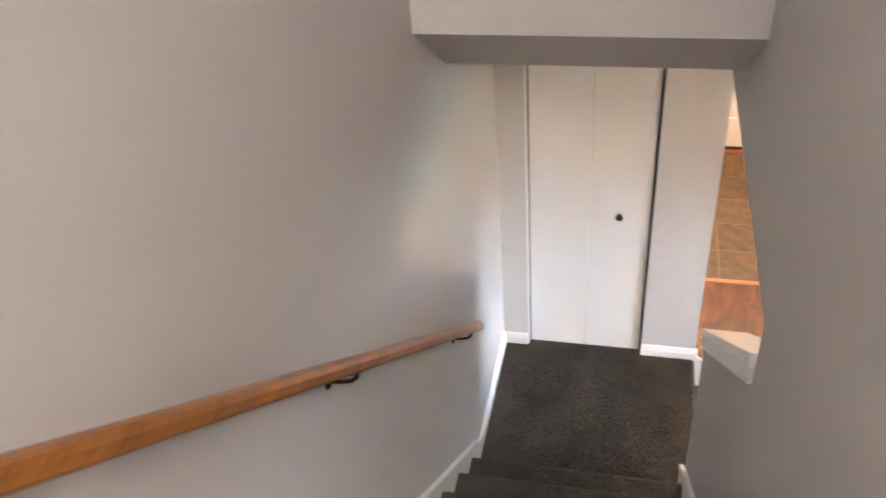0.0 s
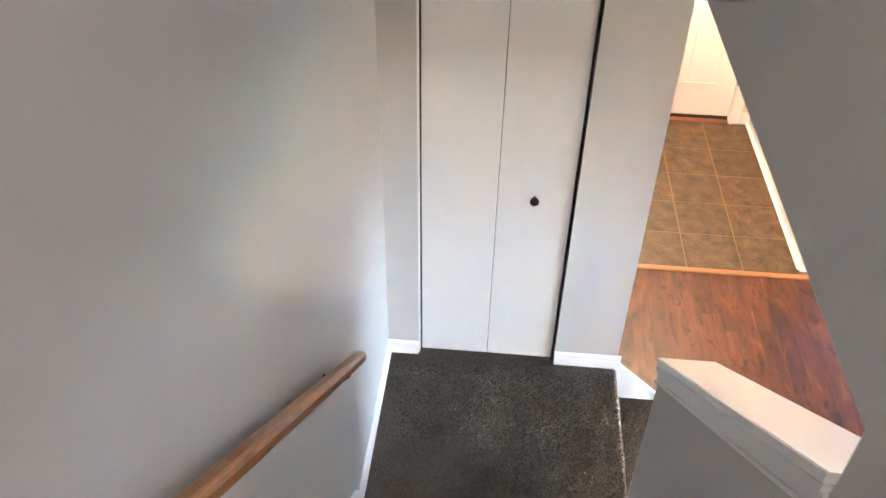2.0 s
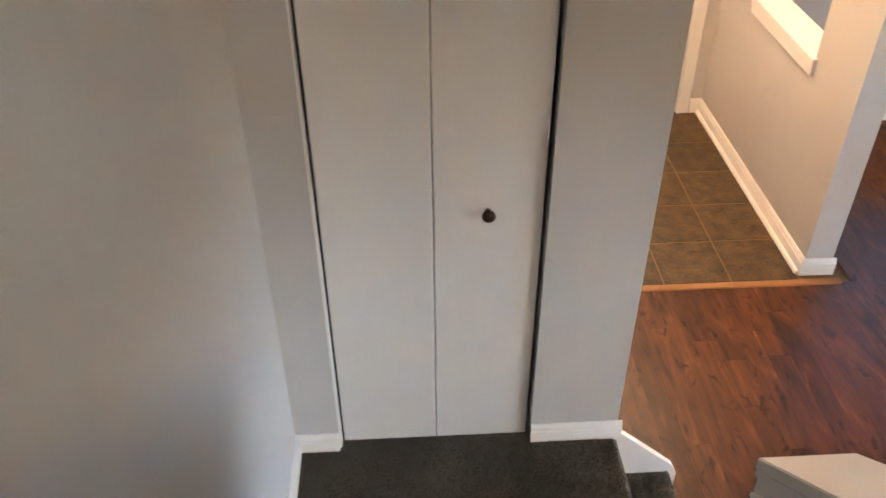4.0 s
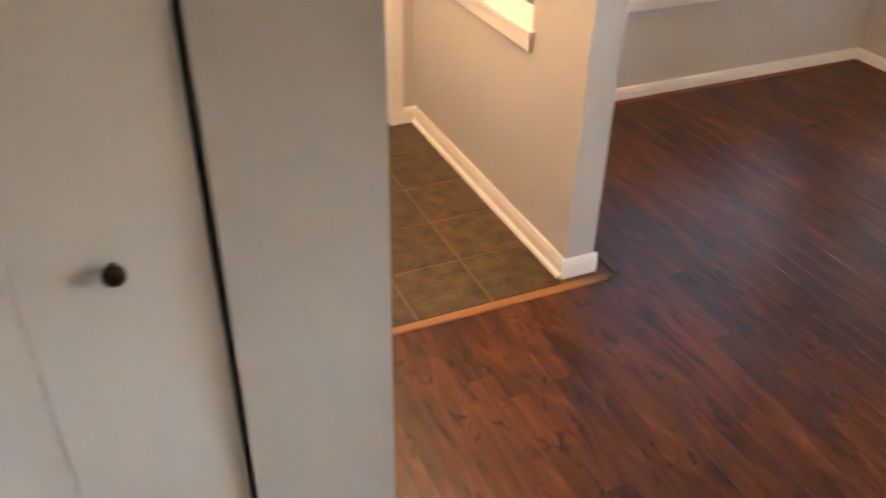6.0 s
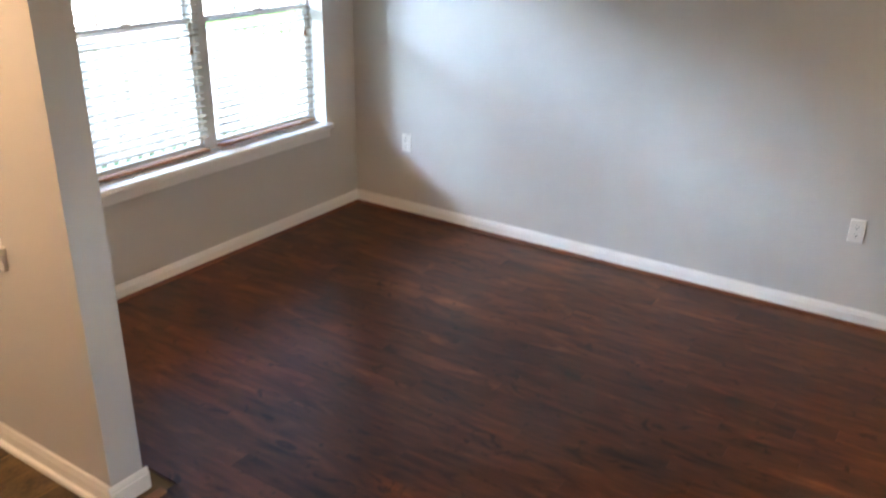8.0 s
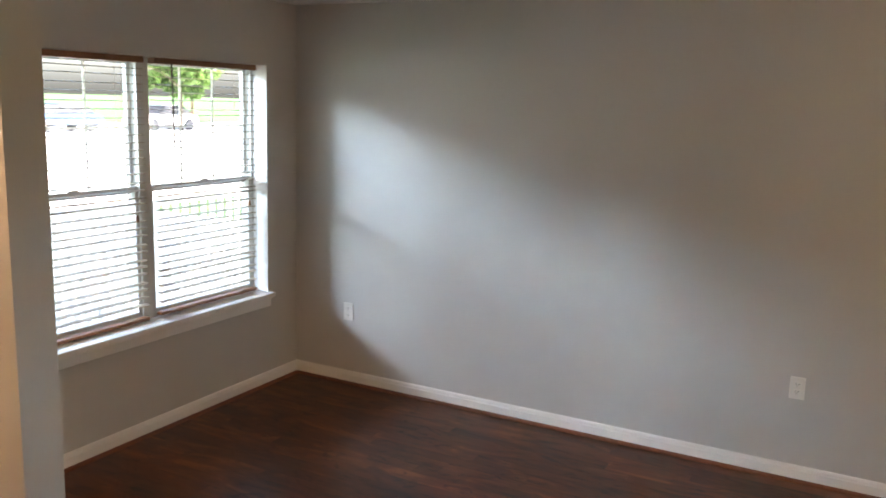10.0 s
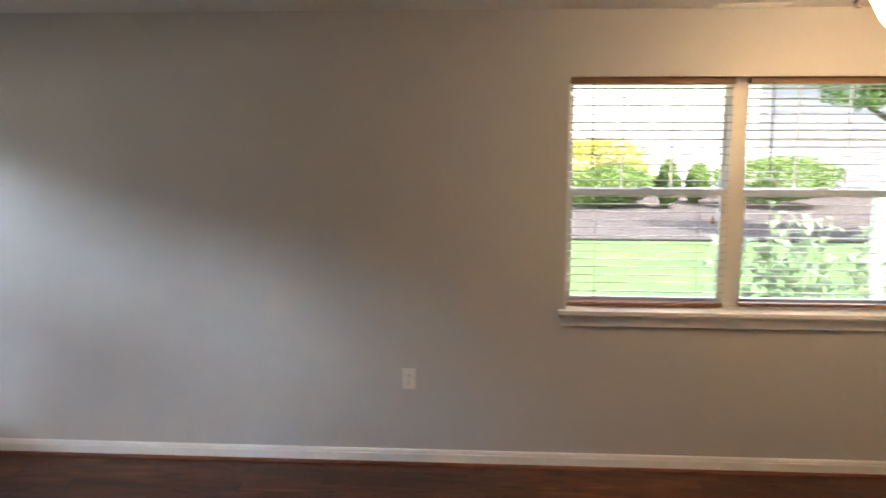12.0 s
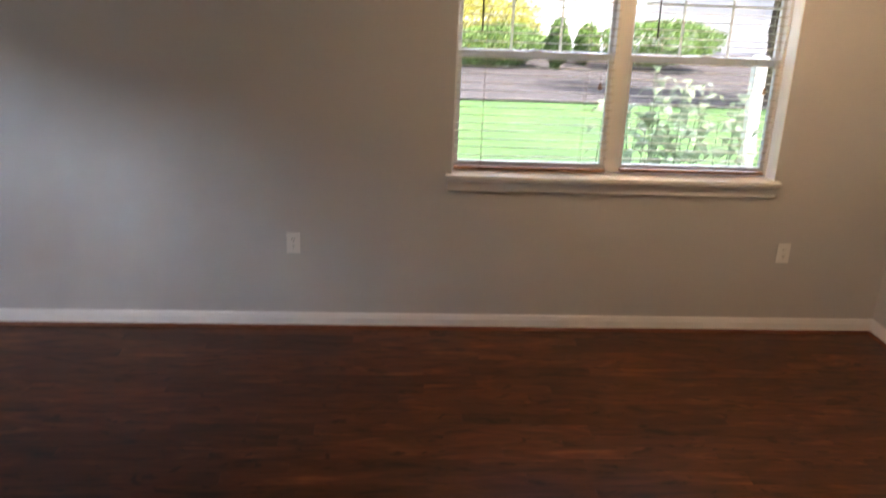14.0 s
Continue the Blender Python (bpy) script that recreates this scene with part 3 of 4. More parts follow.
# ---- windows ----
def window(name, place, u0, u1, z0, z1, label):
    """A twin double-hung window; local x along the wall, y outwards from the room face of the wall."""
    w = new(name)
    w.matrix_world = place
    bpy.context.view_layer.update()
    tagged(w, label, "window", kind="structure")
    um, zm = (u0 + u1) / 2, (z0 + z1) / 2 + 0.01
    fw = 0.020
    bm = box(u0, u0 + fw, 0.115, 0.20, z0, z1, 0.003)
    add_box(bm, u1 - fw, u1, 0.115, 0.20, z0, z1, 0.003)
    add_box(bm, u0 + fw, u1 - fw, 0.115, 0.20, z1 - fw, z1, 0.003)
    add_box(bm, u0 + fw, u1 - fw, 0.115, 0.20, z0, z0 + 0.03, 0.003)
    part("window_frame", bm, VINYL, w)
    part("mullion", box(um - 0.042, um + 0.042, 0.108, 0.205, z0 + 0.03, z1 - fw, 0.003), VINYL, w)
    # white reveal linings
    bm = box(u0, u0 + 0.004, 0.0, 0.115, z0, z1)
    add_box(bm, u1 - 0.004, u1, 0.0, 0.115, z0, z1)
    part("reveal", bm, TRIM, w)
    for a, b in ((u0 + fw, um - 0.042), (um + 0.042, u1 - fw)):
        for lo, hi, d in ((z0 + 0.03, zm + 0.02, 0.122), (zm - 0.02, z1 - fw, 0.158)):
            r = 0.020
            bm = box(a, a + r, d, d + 0.03, lo, hi, 0.002)
            add_box(bm, b - r, b, d, d + 0.03, lo, hi, 0.002)
            add_box(bm, a + r, b - r, d, d + 0.03, lo, lo + r, 0.002)
            add_box(bm, a + r, b - r, d, d + 0.03, hi - r, hi, 0.002)
            s = part("sash", bm, VINYL, w)
            pane = part("pane", box(a + r, b - r, d + 0.014, d + 0.018, lo + r, hi - r), GLASS, s)
            pane.visible_shadow = False
            if d < 0.15:
                scr = part("insect_screen", box(a + 0.002, b - 0.002, 0.192, 0.193, lo + 0.002, hi - 0.02), SCREEN, w, "fine grey insect screen")
                scr.visible_shadow = False
            if d > 0.15:
                for k in (1, 2):
                    u = a + r + (b - a - 2 * r) * k / 3
                    part("muntin", box(u - 0.006, u + 0.006, d + 0.006, d + 0.0135, lo + r, hi - r), GRILLE, s)
                zz = (lo + hi) / 2
                part("muntin", box(a + r, b - r, d + 0.0055, d + 0.0132, zz - 0.006, zz + 0.006), GRILLE, s)
        uc = (a + b) / 2
        part("sash_lock", box(uc - 0.03, uc + 0.03, 0.112, 0.124, zm + 0.02, zm + 0.032, 0.003), VINYL, w)
    part("stool", box(u0 - 0.033, u1 + 0.022, -0.045, 0.0, z0 - 0.022, z0 + 0.006, 0.005), TRIM, w)
    part("stool_inner", box(u0 + 0.0005, u1 - 0.0005, 0.0, 0.115, z0 - 0.0005, z0 + 0.006), TRIM, w)
    part("apron", box(u0 - 0.02, u1 + 0.010, -0.016, 0.0, z0 - 0.085, z0 - 0.022, 0.004), TRIM, w)
    part("apron_bead", box(u0 - 0.026, u1 + 0.016, -0.022, 0.0, z0 - 0.036, z0 - 0.0225, 0.004), TRIM, w)
    return w


PL1 = pose(0, YF, 0)
PL2 = pose(XE, 0, 0, 0, 0, -90)
window("window_1", PL1, W1[0], W1[1], W1[2], W1[3], "white twin double-hung window in the far wall")
window("window_2", PL2, -W2[1], -W2[0], W2[2], W2[3], "white twin double-hung window in the long wall")


def blind(place, a, b, z0, z1, tilt, droop):
    bl = new("window_blind")
    bl.matrix_world = place @ Matrix.Translation((0, 0, 0))
    bpy.context.view_layer.update()
    tagged(bl, "cream slatted window blind, lowered with slats open", "blind", "window blinds")
    part("headrail", box(a, b, 0.052, 0.106, z1 - 0.034, z1 - 0.002, 0.003), RAILW, bl, "brown wooden headrail")
    zb = z0 + 0.026
    n = int((z1 - 0.05 - zb - 0.03) / 0.0425)
    sm = None
    for i in range(n):
        z = z1 - 0.062 - i * 0.0425
        if sm is None:
            bm = bmesh.new()
            pr = [(-0.021, -0.0010), (-0.010, 0.0008), (0, 0.0014), (0.010, 0.0008), (0.021, -0.0010), (0.021, 0.0012), (0.010, 0.0030), (0, 0.0036), (-0.010, 0.0030), (-0.021, 0.0012)]
            prism([(p[0], p[1]) for p in pr], "x", a + 0.006, b - 0.006, bm)
            sm = mesh_of("slat", bm, SLAT)
        s = new("slat", sm)
        s.parent = bl
        s.location = (0, 0.079, z)
        s.rotation_euler = (radians(tilt + random.uniform(-1.2, 1.2)), radians(random.uniform(-0.12, 0.12)), 0)
    part("bottom_rail", box(a + 0.006, b - 0.006, 0.058, 0.100, zb - 0.012 + droop, zb + 0.006 + droop, 0.004), RAILW, bl, "brown wooden bottom rail")
    for k in (0.18, 0.82):
        u = a + (b - a) * k
        for d in (0.0555, 0.1025):
            part("ladder_cord", tube([(u, d, zb), (u, d, z1 - 0.03)], 0.0009, 5), SLAT, bl)
        part("rail_button", box(u - 0.016, u + 0.016, 0.050, 0.058, zb - 0.012 + droop, zb + 0.01 + droop, 0.003), RAILW, bl)
    u = a + (b - a) * 0.14
    part("tilt_wand", tube([(u, 0.046, z1 - 0.03), (u + 0.004, 0.042, z1 - 0.48)], 0.0045, 8), BRONZE, bl, "dark tilt wand")
    u = b - 0.085
    zt = (z0 + z1) / 2 - 0.11
    part("pull_cord", tube([(u, 0.046, z1 - 0.03), (u, 0.044, zt)], 0.0011, 5), SLAT, bl)
    tl = lathe([(0.003, 0.0), (0.006, -0.006), (0.010, -0.03), (0.010, -0.036), (0.002, -0.037)], 12)
    bmesh.ops.transform(tl, matrix=pose(u, 0.044, zt), verts=tl.verts)
    part("tassel", tl, RAILW, bl, "small brown wooden cord tassel")
    return bl


for place, u0, u1, z0, z1, tilt in ((PL1, W1[0], W1[1], W1[2], W1[3], 2), (PL2, -W2[1], -W2[0], W2[2], W2[3], -6)):
    um = (u0 + u1) / 2
    blind(place, u0 + 0.010, um - 0.036, z0, z1, tilt, 0.0)
    blind(place, um + 0.036, u1 - 0.036, z0, z1, tilt, 0.006)


# ---- outlets and vents ----
def outlet(x, y, z, rz):
    o = new("wall_outlet")
    o.matrix_world = pose(x, y, z, 0, 0, rz)
    bpy.context.view_layer.update()
    tagged(o, "white duplex outlet with cover plate on the wall", "outlet", "wall outlets")
    part("cover_plate", box(-0.036, 0.036, -0.006, 0.0, -0.058, 0.058, 0.0025), PLASTIC, o)
    for s in (-1, 1):
        k = part("socket", box(-0.017, 0.017, -0.0085, -0.006, s * 0.0195 - 0.0145, s * 0.0195 + 0.0145, 0.001), PLASTIC, o)
        for u in (-0.0065, 0.0065):
            part("slot", box(u - 0.0012, u + 0.0012, -0.0088, -0.0084, s * 0.0195 - 0.001, s * 0.0195 + 0.009), DARK, k)
        part("slot", box(-0.0022, 0.0022, -0.0088, -0.0084, s * 0.0195 - 0.010, s * 0.0195 - 0.0055), DARK, k)
    return o


for yy, zz in ((2.157, 0.489), (-0.574, 0.492), (-3.295, 0.483)):
    outlet(XE, yy, zz, -90)


def vent(x, y, rz):
    v = new("ceiling_vent")
    v.matrix_world = pose(x, y, CEIL_Z, 0, 0, rz)
    bpy.context.view_layer.update()
    tagged(v, "white metal ceiling vent above a window", "vent", "ceiling vents")
    bm = box(-0.17, 0.17, -0.07, -0.052, -0.007, 0.0, 0.002)
    add_box(bm, -0.17, 0.17, 0.052, 0.07, -0.007, 0.0, 0.002)
    add_box(bm, -0.17, -0.152, -0.052, 0.052, -0.007, 0.0, 0.002)
    add_box(bm, 0.152, 0.17, -0.052, 0.052, -0.007, 0.0, 0.002)
    part("frame", bm, TRIM, v)
    part("backing", box(-0.152, 0.152, -0.052, 0.052, -0.0015, 0.0), DARK, v)
    for i in range(9):
        yy = -0.044 + i * 0.011
        part("slat", box(-0.152, 0.152, yy - 0.003, yy + 0.003, -0.006, -0.002), TRIM, v)


vent(XE - 0.12, -2.26, 90)
vent(4.05, YF - 0.12, 0)

# ---- ceiling lamp ----
LX, LY = 4.2, -2.645
cl = base("ceiling_lamp", LX, LY, CEIL_Z, "lit alabaster bowl ceiling lamp with dark bronze arms", "lamp")


def lampart(name, bm, m, label=""):
    bmesh.ops.translate(bm, verts=bm.verts, vec=(LX, LY, 0))
    return keep(part(name, bm, m, cl, label), cl)


lampart("bowl", lathe([(0.012, 2.224), (0.045, 2.229), (0.085, 2.247), (0.118, 2.280), (0.141, 2.322), (0.157, 2.356), (0.168, 2.368), (0.163, 2.371), (0.152, 2.352), (0.10, 2.30), (0.02, 2.29)], 40), BOWLG, "glowing alabaster glass bowl")
lampart("finial", lathe([(0.004, 2.180), (0.009, 2.183), (0.009, 2.192), (0.006, 2.196), (0.010, 2.203), (0.020, 2.216), (0.026, 2.224), (0.004, 2.228)], 20), BRONZE, "dark bronze finial")
lampart("canopy", lathe([(0.006, 2.405), (0.03, 2.408), (0.062, 2.425), (0.065, 2.44), (0.004, 2.4395)], 28), BRONZE)
lampart("stem", lathe([(0.008, 2.29), (0.008, 2.41)], 14), BRONZE)
for k in range(3):
    an = radians(80 + 120 * k)
    pts = [(0.01, 2.395), (0.09, 2.40), (0.16, 2.392), (0.205, 2.372), (0.222, 2.350), (0.216, 2.332), (0.203, 2.334), (0.203, 2.346)]
    lampart("arm", tube([(r * math.cos(an), r * math.sin(an), z) for r, z in pts], 0.007, 8), BRONZE, "scrolled dark bronze arm")

# ---- outdoors ----
GZ = -0.30
gr = bmesh.new()
add_box(gr, -400, 400, -400, 400, GZ - 0.5, GZ)
structure("ground", gr, GRASS, "mown green lawn", "ground")
structure("parking_lot", box(1.0, 11.0, 5.6, 12.4, GZ, GZ + 0.012), WORN, "worn pale asphalt parking lane", "road")
structure("parking_line", box(3.2, 10.9, 8.6, 8.72, GZ + 0.012, GZ + 0.017), TRIM, "white painted parking line on asphalt", "road marking")
structure("drive", box(-40, 60, 12.4, 46.0, GZ, GZ + 0.02), CONCRETE, "sunlit pale concrete drive", "road")
structure("kerb", box(11.0, 11.16, 5.6, 12.4, GZ, GZ + 0.12, 0.02), CONCRETE, "pale concrete kerb", "kerb")
structure("planting_bed", box(15.3, 26.0, -20, 6, GZ, GZ + 0.05, 0.02), MULCH, "brown mulch planting bed", "bed")
structure("railing_bed", box(1.0, 5.2, 2.80, 4.75, GZ, GZ + 0.06, 0.01), MULCH, "dark planted strip behind the railing", "bed")

# porch railing
rl = base("porch_railing", 4, 4.55, GZ + 0.16, "white porch railing with square balusters", "railing")
keep(part("top_rail", box(2.4, 8.2, 4.52, 4.58, 0.93, 0.98, 0.006), TRIM, rl), rl)
keep(part("bottom_rail", box(2.4, 8.2, 4.53, 4.57, -0.06, -0.01, 0.006), TRIM, rl), rl)
bal = None
for i in range(52):
    x = 2.46 + i * 0.110
    if bal is None:
        bal = mesh_of("baluster", box(-0.019, 0.019, -0.019, 0.019, -0.01, 0.93, 0.003), TRIM)
    o = new("baluster", bal)
    o.location = (x, 4.55, 0)
    o.parent = rl
    o.matrix_parent_inverse = rl.matrix_world.inverted()
for x in (2.38, 8.22):
    keep(part("post", box(x - 0.05, x + 0.05, 4.50, 4.60, GZ, 1.06, 0.006), TRIM, rl), rl)


def foliage(center, radii, count, size, seed, flat=0.0):
    """Many small leaves in an uneven crown."""
    rnd = np.random.RandomState(seed)
    lumps = rnd.normal(0, 1, (14, 3))
    lumps /= np.linalg.norm(lumps, axis=1)[:, None]
    verts, faces = [], []
    while len(faces) < count:
        d = rnd.normal(0, 1, 3)
        d /= np.linalg.norm(d)
        bulge = 0.72 + 0.33 * max(0.0, float((lumps @ d).max()) ** 6) + rnd.uniform(-0.06, 0.06)
        r = bulge * rnd.uniform(0.55, 1.0) ** 0.5
        p = np.array(center) + d * np.array(radii) * r
        a = rnd.normal(0, 1, 3)
        a /= np.linalg.norm(a)
        b = np.cross(a, rnd.normal(0, 1, 3))
        b /= np.linalg.norm(b) + 1e-6
        s = size * rnd.uniform(0.6, 1.3)
        k = len(verts)
        verts += [tuple(p - a * s), tuple(p + b * s * 0.5), tuple(p + a * s), tuple(p - b * s * 0.5)]
        faces.append((k, k + 1, k + 2, k + 3))
    return verts, faces


def leaf_mesh(name, data, material, parent, label=""):
    me = bpy.data.meshes.new(name)
    me.from_pydata(data[0], [], data[1])
    me.materials.append(material)
    ob = new(name, me)
    ob.parent = parent
    ob.matrix_parent_inverse = parent.matrix_world.inverted()
    return tagged(ob, label)


def shrub(name, x, y, rx, ry, h, count, size, material, seed, label):
    x, y, rx, ry = 1.5 + (x - 1.5) * 1.12, -1.5 + (y + 1.5) * 1.12, rx * 1.1, ry * 1.12
    s = base(name, x, y, GZ + 0.03, label, "shrub", "shrubs in the bed")
    keep(part("stem", tube([(x, y, GZ), (x, y, GZ + h * 0.4), (x + 0.05, y, GZ + h * 0.6)], [0.05, 0.035, 0.02], 8), BARK, s), s)
    leaf_mesh("crown", foliage((x, y, GZ + h * 0.52), (rx, ry, h * 0.52), count, size, seed), material, s)


def tree(x, y, h, spread, count, size, seed, label):
    rnd = random.Random(seed)
    t = base("tree", x, y, GZ, label, "tree", "trees")
    bm = tube([(x, y, GZ), (x + 0.05, y, GZ + h * 0.25), (x - 0.04, y + 0.06, GZ + h * 0.5), (x, y, GZ + h * 0.8)], [0.16, 0.12, 0.08, 0.03], 10)
    for k in range(7):
        an, zb = rnd.uniform(0, 6.28), GZ + h * rnd.uniform(0.3, 0.6)
        ln = spread * rnd.uniform(0.6, 0.9)
        tube([(x, y, zb), (x + math.cos(an) * ln * 0.5, y + math.sin(an) * ln * 0.5, zb + ln * 0.35), (x + math.cos(an) * ln, y + math.sin(an) * ln, zb + ln * 0.5)], [0.055, 0.035, 0.012], 7, bm)
    keep(part("trunk", bm, BARK, t), t)
    vs, fs = [], []
    for k in range(9):
        an, r = rnd.uniform(0, 6.28), spread * rnd.uniform(0.1, 0.75)
        c = (x + math.cos(an) * r, y + math.sin(an) * r, GZ + h * rnd.uniform(0.40, 0.95))
        v, f = foliage(c, (spread * 0.5, spread * 0.5, h * 0.16), count // 9, size, seed * 31 + k)
        n = len(vs)
        vs += v
        fs += [tuple(i + n for i in q) for q in f]
    leaf_mesh("crown", (vs, fs), LEAF, t)


shrub("shrub", 20.2, -3.0, 1.0, 1.55, 1.68, 8500, 0.055, YLEAF, 3, "yellow-green rounded shrub in the mulch bed")
shrub("shrub", 18.3, -3.3, 0.8, 1.35, 0.98, 8500, 0.045, LEAF, 4, "low green clipped hedge shrub in the mulch bed")
shrub("shrub", 18.0, -4.55, 0.28, 0.27, 1.12, 4000, 0.04, LEAF, 5, "small upright green shrub in the mulch bed")
shrub("shrub", 19.0, -5.35, 0.4, 0.30, 1.0, 3600, 0.042, LEAF, 7, "green leafy shrub beside the upright shrub")
shrub("shrub", 18.5, -6.85, 0.95, 1.35, 1.25, 9000, 0.045, LEAF, 6, "bright green rounded shrub in the mulch bed")
tree(15.6, -7.9, 5.2, 2.1, 16000, 0.06, 9, "small leafy garden tree beside the neighbouring house")
for i, (x, y, h) in enumerate(((37, 36, 7), (47, 45, 9), (30, 52, 9), (20, 60, 9), (52, 38, 8))):
    tree(x, y, h, h * 0.45, 3200, 0.30, 20 + i, "leafy green tree beyond the parking area")


# broad-leaved plant outside the long wall's window
def garden_plant(x, y, h, seed):
    rnd = random.Random(seed)
    g = base("garden_plant", x, y, GZ, "tall pale-green broad-leaved plant outside the window", "plant", "plants outside the window")
    for k in range(12):
        bx, by = x + rnd.uniform(-0.25, 0.25), y + rnd.uniform(-0.30, 0.30)
        hh = h * rnd.uniform(0.75, 1.0)
        tx, ty = bx + rnd.uniform(-0.12, 0.12), by + rnd.uniform(-0.2, 0.2)
        st = keep(part("stem", tube([(bx, by, GZ), ((bx + tx) / 2, (by + ty) / 2 + 0.03, GZ + hh * 0.5), (tx, ty, GZ + hh)], [0.008, 0.006, 0.003], 6), PLEAF, g), g)
        vs, fs = [], []
        for j in range(18):
            t = 0.25 + 0.75 * j / 17
            cx, cy, cz = bx + (tx - bx) * t, by + (ty - by) * t, GZ + hh * t
            an = j * 2.4 + k
            ln, wd = rnd.uniform(0.08, 0.14), rnd.uniform(0.028, 0.050)
            ux, uy = math.cos(an), math.sin(an)
            n = len(vs)
            for s, w, dz in ((0.0, 0.004, 0), (0.35, wd, 0.015), (0.7, wd * 0.8, 0.005), (1.0, 0.003, -0.04)):
                vs += [(cx + ux * ln * s - uy * w, cy + uy * ln * s + ux * w, cz + dz), (cx + ux * ln * s + uy * w, cy + uy * ln * s - ux * w, cz + dz)]
            for q in range(3):
                fs.append((n + 2 * q, n + 2 * q + 1, n + 2 * q + 3, n + 2 * q + 2))
        leaf_mesh("leaves", (vs, fs), PLEAF, g)


garden_plant(6.5, -2.90, 1.66, 41)
garden_plant(6.5, -3.30, 1.62, 42)
thing("garden_post", box(6.56, 6.64, -3.69, -3.60, GZ, 1.42, 0.006), TRIM, "white square garden post outside the window", "post")


# neighbouring house
def house(x0, x1, y0, y1, h, siding, panes, ridge, label):
    hs = base("neighbour_house", (x0 + x1) / 2, (y0 + y1) / 2, GZ, label, "house", "neighbouring houses")
    bm = bmesh.new()
    add_box(bm, x0, x1, y0, y1, GZ, h)
    keep(part("wall", bm, siding, hs), hs)
    n = int((h - GZ) / 0.16)
    bm = bmesh.new()
    for i in range(n):
        z = GZ + 0.15 + i * 0.16
        prism([(x0 - 0.022, z), (x0, z), (x0, z + 0.15), (x0 - 0.004, z + 0.15)], "y", y0, y1, bm)
    keep(part("siding", bm, siding, hs, "horizontal lap siding"), hs)
    ym = (y0 + y1) / 2
    keep(part("roof", prism([(y0 - 0.4, h - 0.1), (y1 + 0.4, h - 0.1), (ym, h + ridge)], "x", x0 - 0.4, x1), ROOF, hs), hs)
    for yy in panes:
        wd = keep(part("window", box(x0 - 0.05, x0 - 0.024, yy - 0.5, yy + 0.5, 1.0, 2.4, 0.01), VINYL, hs), hs)
        p = part("pane", box(x0 - 0.056, x0 - 0.05, yy - 0.42, yy + 0.42, 1.08, 2.32), ASPHALT, wd)
        kx = part("sash_bar", box(x0 - 0.062, x0 - 0.056, yy - 0.42, yy + 0.42, 1.68, 1.72), VINYL, wd)


house(24.2, 36.0, -8.1, 10.0, 5.5, SIDING, (3.0, 7.5), 3.0, "white sided neighbouring house beyond the lawn")
house(24.8, 34.0, -19.0, -8.15, 3.1, SIDING2, (-15.5,), 2.2, "grey sided neighbouring house with a gable roof")


# parked cars far off
def car(x, y, rz, paint, label):
    c = new("parked_car")
    c.matrix_world = pose(x, y, GZ + 0.02, 0, 0, rz)
    bpy.context.view_layer.update()
    tagged(c, label, "car", "parked cars")
    body = prism([(-2.2, 0.35), (-2.15, 0.75), (-1.3, 0.92), (1.6, 0.95), (2.15, 0.80), (2.2, 0.35)], "y", -0.85, 0.85)
    bmesh.ops.bevel(body, geom=list(body.edges), offset=0.06, segments=2, affect="EDGES")
    part("body", body, paint, c)
    cab = prism([(-1.0, 0.93), (-0.35, 1.42), (0.95, 1.44), (1.75, 0.95)], "y", -0.76, 0.76)
    bmesh.ops.bevel(cab, geom=list(cab.edges), offset=0.05, segments=2, affect="EDGES")
    part("cabin", cab, ASPHALT, c, "dark glazed cabin")
    part("roof", box(-0.4, 0.95, -0.7, 0.7, 1.42, 1.46, 0.015), paint, c)
    for wx in (-1.35, 1.35):
        for wy in (-0.8, 0.8):
            t = lathe([(0.18, -0.1), (0.31, -0.1), (0.33, -0.06), (0.33, 0.06), (0.31, 0.1), (0.18, 0.1)], 20)
            bmesh.ops.transform(t, matrix=pose(wx, wy, 0.33, 90), verts=t.verts)
            w = part("wheel", t, ASPHALT, c)
            r = lathe([(0.05, -0.09), (0.19, -0.085), (0.19, 0.085), (0.05, 0.09)], 16)
            bmesh.ops.transform(r, matrix=pose(wx, wy, 0.33, 90), verts=r.verts)
            part("rim", r, STEEL, w)


BLUE = mat("blue_car_paint", (0.06, 0.10, 0.22), 0.25, 0.05, 2, 40, 0.0)
WHITEC = mat("white_car_paint", (0.75, 0.75, 0.75), 0.25, 0.02, 2, 40, 0.0)
REDC = mat("red_car_paint", (0.30, 0.03, 0.03), 0.25, 0.05, 2, 40, 0.0)
car(23.5, 36.5, 0, BLUE, "blue parked car across the drive")
car(30.0, 37.5, 0, BLUE, "dark blue parked car across the drive")
car(17.5, 36.0, 0, REDC, "red parked car across the drive")
car(36.5, 37.0, 0, WHITEC, "white parked car across the drive")

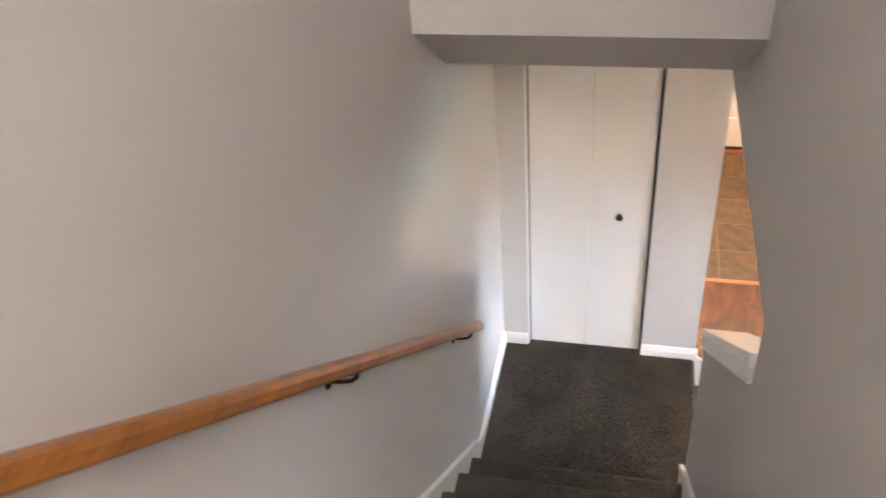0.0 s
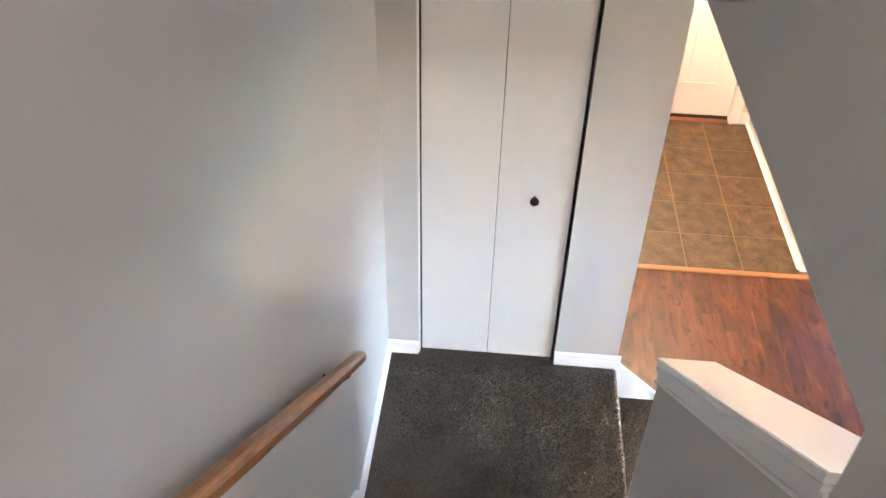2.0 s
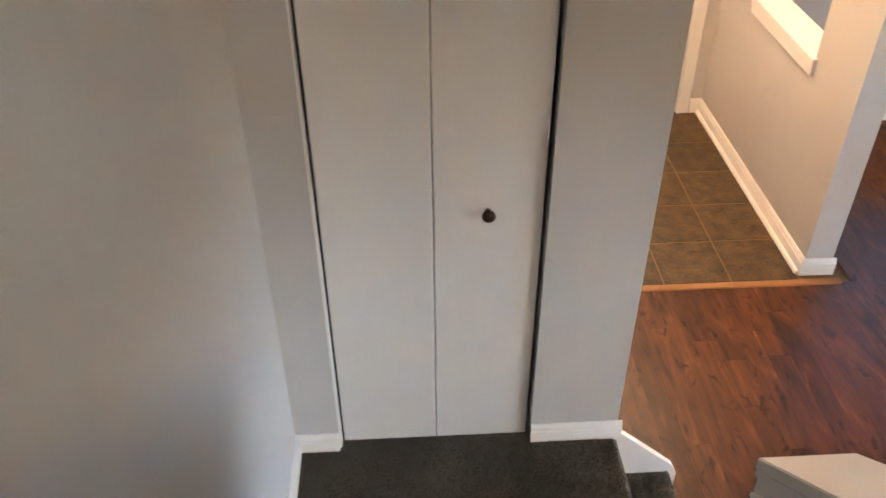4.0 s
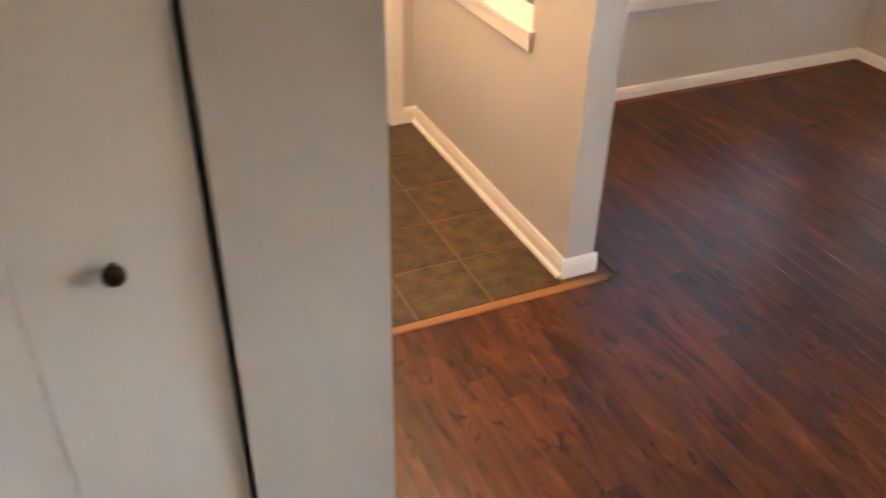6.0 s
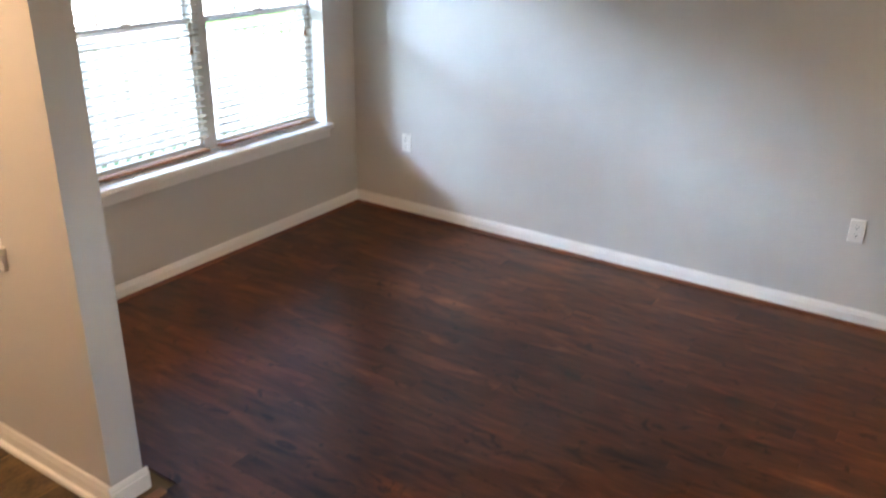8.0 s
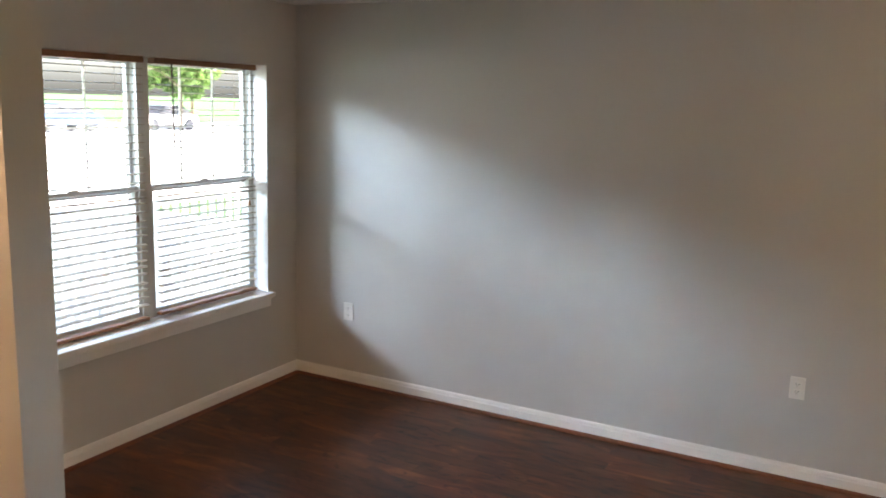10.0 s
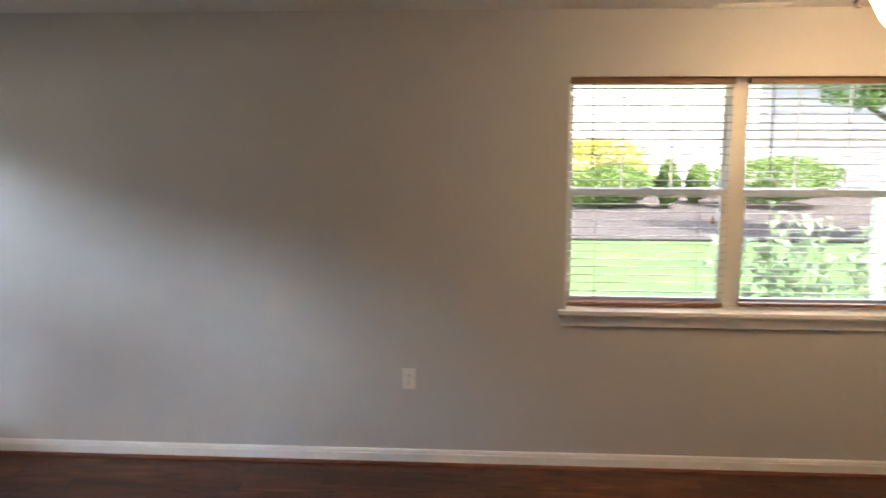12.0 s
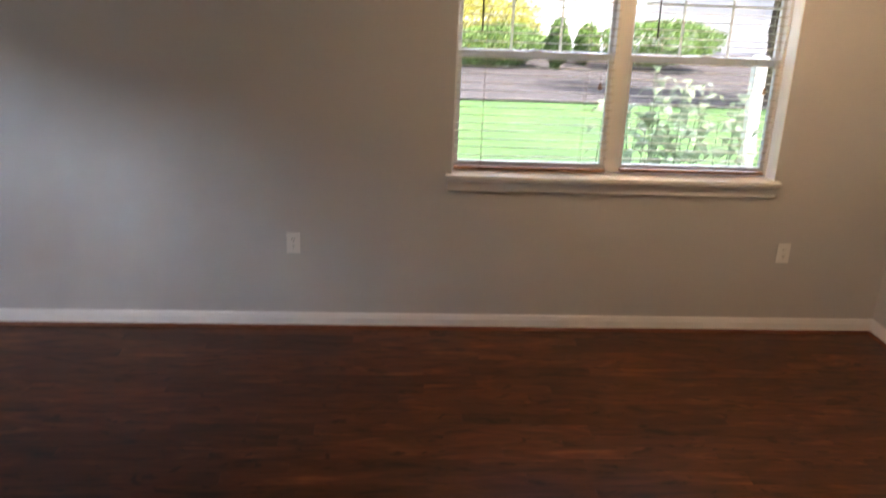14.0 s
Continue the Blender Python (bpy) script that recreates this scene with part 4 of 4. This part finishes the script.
# ---- carpet pile ----
def pile(name, spans, count, seed):
    rnd = np.random.RandomState(seed)
    areas = np.array([(s[1] - s[0]) * (s[3] - s[2]) for s in spans])
    verts, faces = [], []
    for s, ar in zip(spans, areas / areas.sum()):
        n = int(count * ar)
        p = np.stack([rnd.uniform(s[0], s[1], n), rnd.uniform(s[2], s[3], n), np.full(n, s[4])], 1)
        an = rnd.uniform(0, 6.283, n)
        w = rnd.uniform(0.0016, 0.0030, n)[:, None]
        side = np.stack([np.cos(an), np.sin(an), np.zeros(n)], 1) * w
        lean = np.stack([rnd.normal(0.0015, 0.003, n), rnd.normal(-0.001, 0.003, n), rnd.uniform(0.004, 0.0085, n)], 1)
        k = len(verts)
        allv = np.stack([p - side, p + side, p + side * 0.6 + lean, p - side * 0.6 + lean], 1).reshape(-1, 3)
        verts += allv.tolist()
        faces += [(k + 4 * i, k + 4 * i + 1, k + 4 * i + 2, k + 4 * i + 3) for i in range(n)]
    me = bpy.data.meshes.new(name)
    me.from_pydata(verts, [], faces)
    me.materials.append(CARPET)
    return tagged(new(name, me), "short grey-brown carpet pile", "carpet", kind="stuff")


pile("carpet_pile", [(0.135, 0.70, -0.012, 0.02, L - 0.001), (0.016, 0.965, HE + 0.0, -0.016, L - 0.001), (0.016, SX - 0.016, NOSE - 0.02, HE, L - 0.001), (0.962, 1.165, HE, -0.002, L - RISE - 0.001)] + [(0.016, SX - 0.016, NOSE - (i + 1) * RUN - 0.01, NOSE - i * RUN - 0.012, L + (i + 1) * RISE - 0.001) for i in range(4)], 90000, 5)

# ---- tiles and boards ----
floor = new("floor")
tagged(floor, "reddish-brown laminate board floor with a brown tiled entry", "floor", kind="structure")
tb = bmesh.new()
TP = 0.311
add_box(tb, -TP / 2 + 0.004, TP / 2 - 0.004, -TP / 2 + 0.004, TP / 2 - 0.004, -0.011, 0.0, 0.0025)
tm = mesh_of("tile", tb, TILE)
for i in range(-3, 2):
    for j in range(-1, 5):
        x0, x1 = 1.820 + (i - 1) * TP, 1.820 + i * TP
        y0, y1 = 1.489 + j * TP, 1.489 + (j + 1) * TP
        cx0, cx1, cy0, cy1 = max(x0, 0.974), min(x1, P0), max(y0, 1.170), min(y1, EY)
        if cx1 - cx0 < 0.03 or cy1 - cy0 < 0.02:
            continue
        o = new("tile", tm)
        o.parent = floor
        o.location = ((cx0 + cx1) / 2, (cy0 + cy1) / 2, random.uniform(-0.0008, 0.0004))
        o.scale = ((cx1 - cx0) / TP, (cy1 - cy0) / TP, 1)
structure("tile_bed", box(0.972, P0, 1.15, EY, -0.0118, -0.0025), GROUT, "tan grout bed between the tiles", "floor")

BW = 0.092
bb = bmesh.new()
add_box(bb, -BW / 2 + 0.0001, BW / 2 - 0.0001, -0.5, 0.5, -0.008, 0.0)
bmesh.ops.bevel(bb, geom=[e for e in bb.edges if e.verts[0].co.z > -0.001 and e.verts[1].co.z > -0.001], offset=0.0004, segments=1, affect="EDGES")
bmesh_board = mesh_of("board", bb, WOODF)
rnd = random.Random(12)
boards = []
x = 0.98
while x < XE:
    w = min(BW, XE - x)
    for ya, yb in (((YS, YF),) if x > P1 else ((YS, 1.15),)):
        y = ya - rnd.uniform(0, 0.9)
        while y < yb:
            n = rnd.choice((0.62, 0.92, 1.22, 1.22))
            a, b = max(y, ya), min(y + n, yb)
            if b - a > 0.02:
                boards.append((x + w / 2, (a + b) / 2, w, b - a))
            y += n
    x += BW
boards.sort(key=lambda q: (q[0] - 1.6) ** 2 + (q[1] - 0.6) ** 2)
for cx, cy, w, n in boards[:300]:
    o = new("board", bmesh_board)
    o.parent = floor
    o.location, o.scale = (cx, cy, rnd.uniform(-0.0003, 0.0)), (w / BW, n, 1)
verts, faces = [], []
for cx, cy, w, n in boards[300:]:
    k = len(verts)
    for z in (-0.008, 0.0):
        verts += [(cx - w / 2 + 0.0002, cy - n / 2 + 0.0004, z), (cx + w / 2 - 0.0002, cy - n / 2 + 0.0004, z), (cx + w / 2 - 0.0002, cy + n / 2 - 0.0004, z), (cx - w / 2 + 0.0002, cy + n / 2 - 0.0004, z)]
    faces += [(k + 4, k + 5, k + 6, k + 7), (k, k + 1, k + 5, k + 4), (k + 1, k + 2, k + 6, k + 5), (k + 2, k + 3, k + 7, k + 6), (k + 3, k, k + 4, k + 7)]
if faces:
    me = bpy.data.meshes.new("far_boards")
    me.from_pydata(verts, [], faces)
    me.materials.append(WOODF)
    o = tagged(new("far_boards", me), kind="stuff")
    o.parent = floor
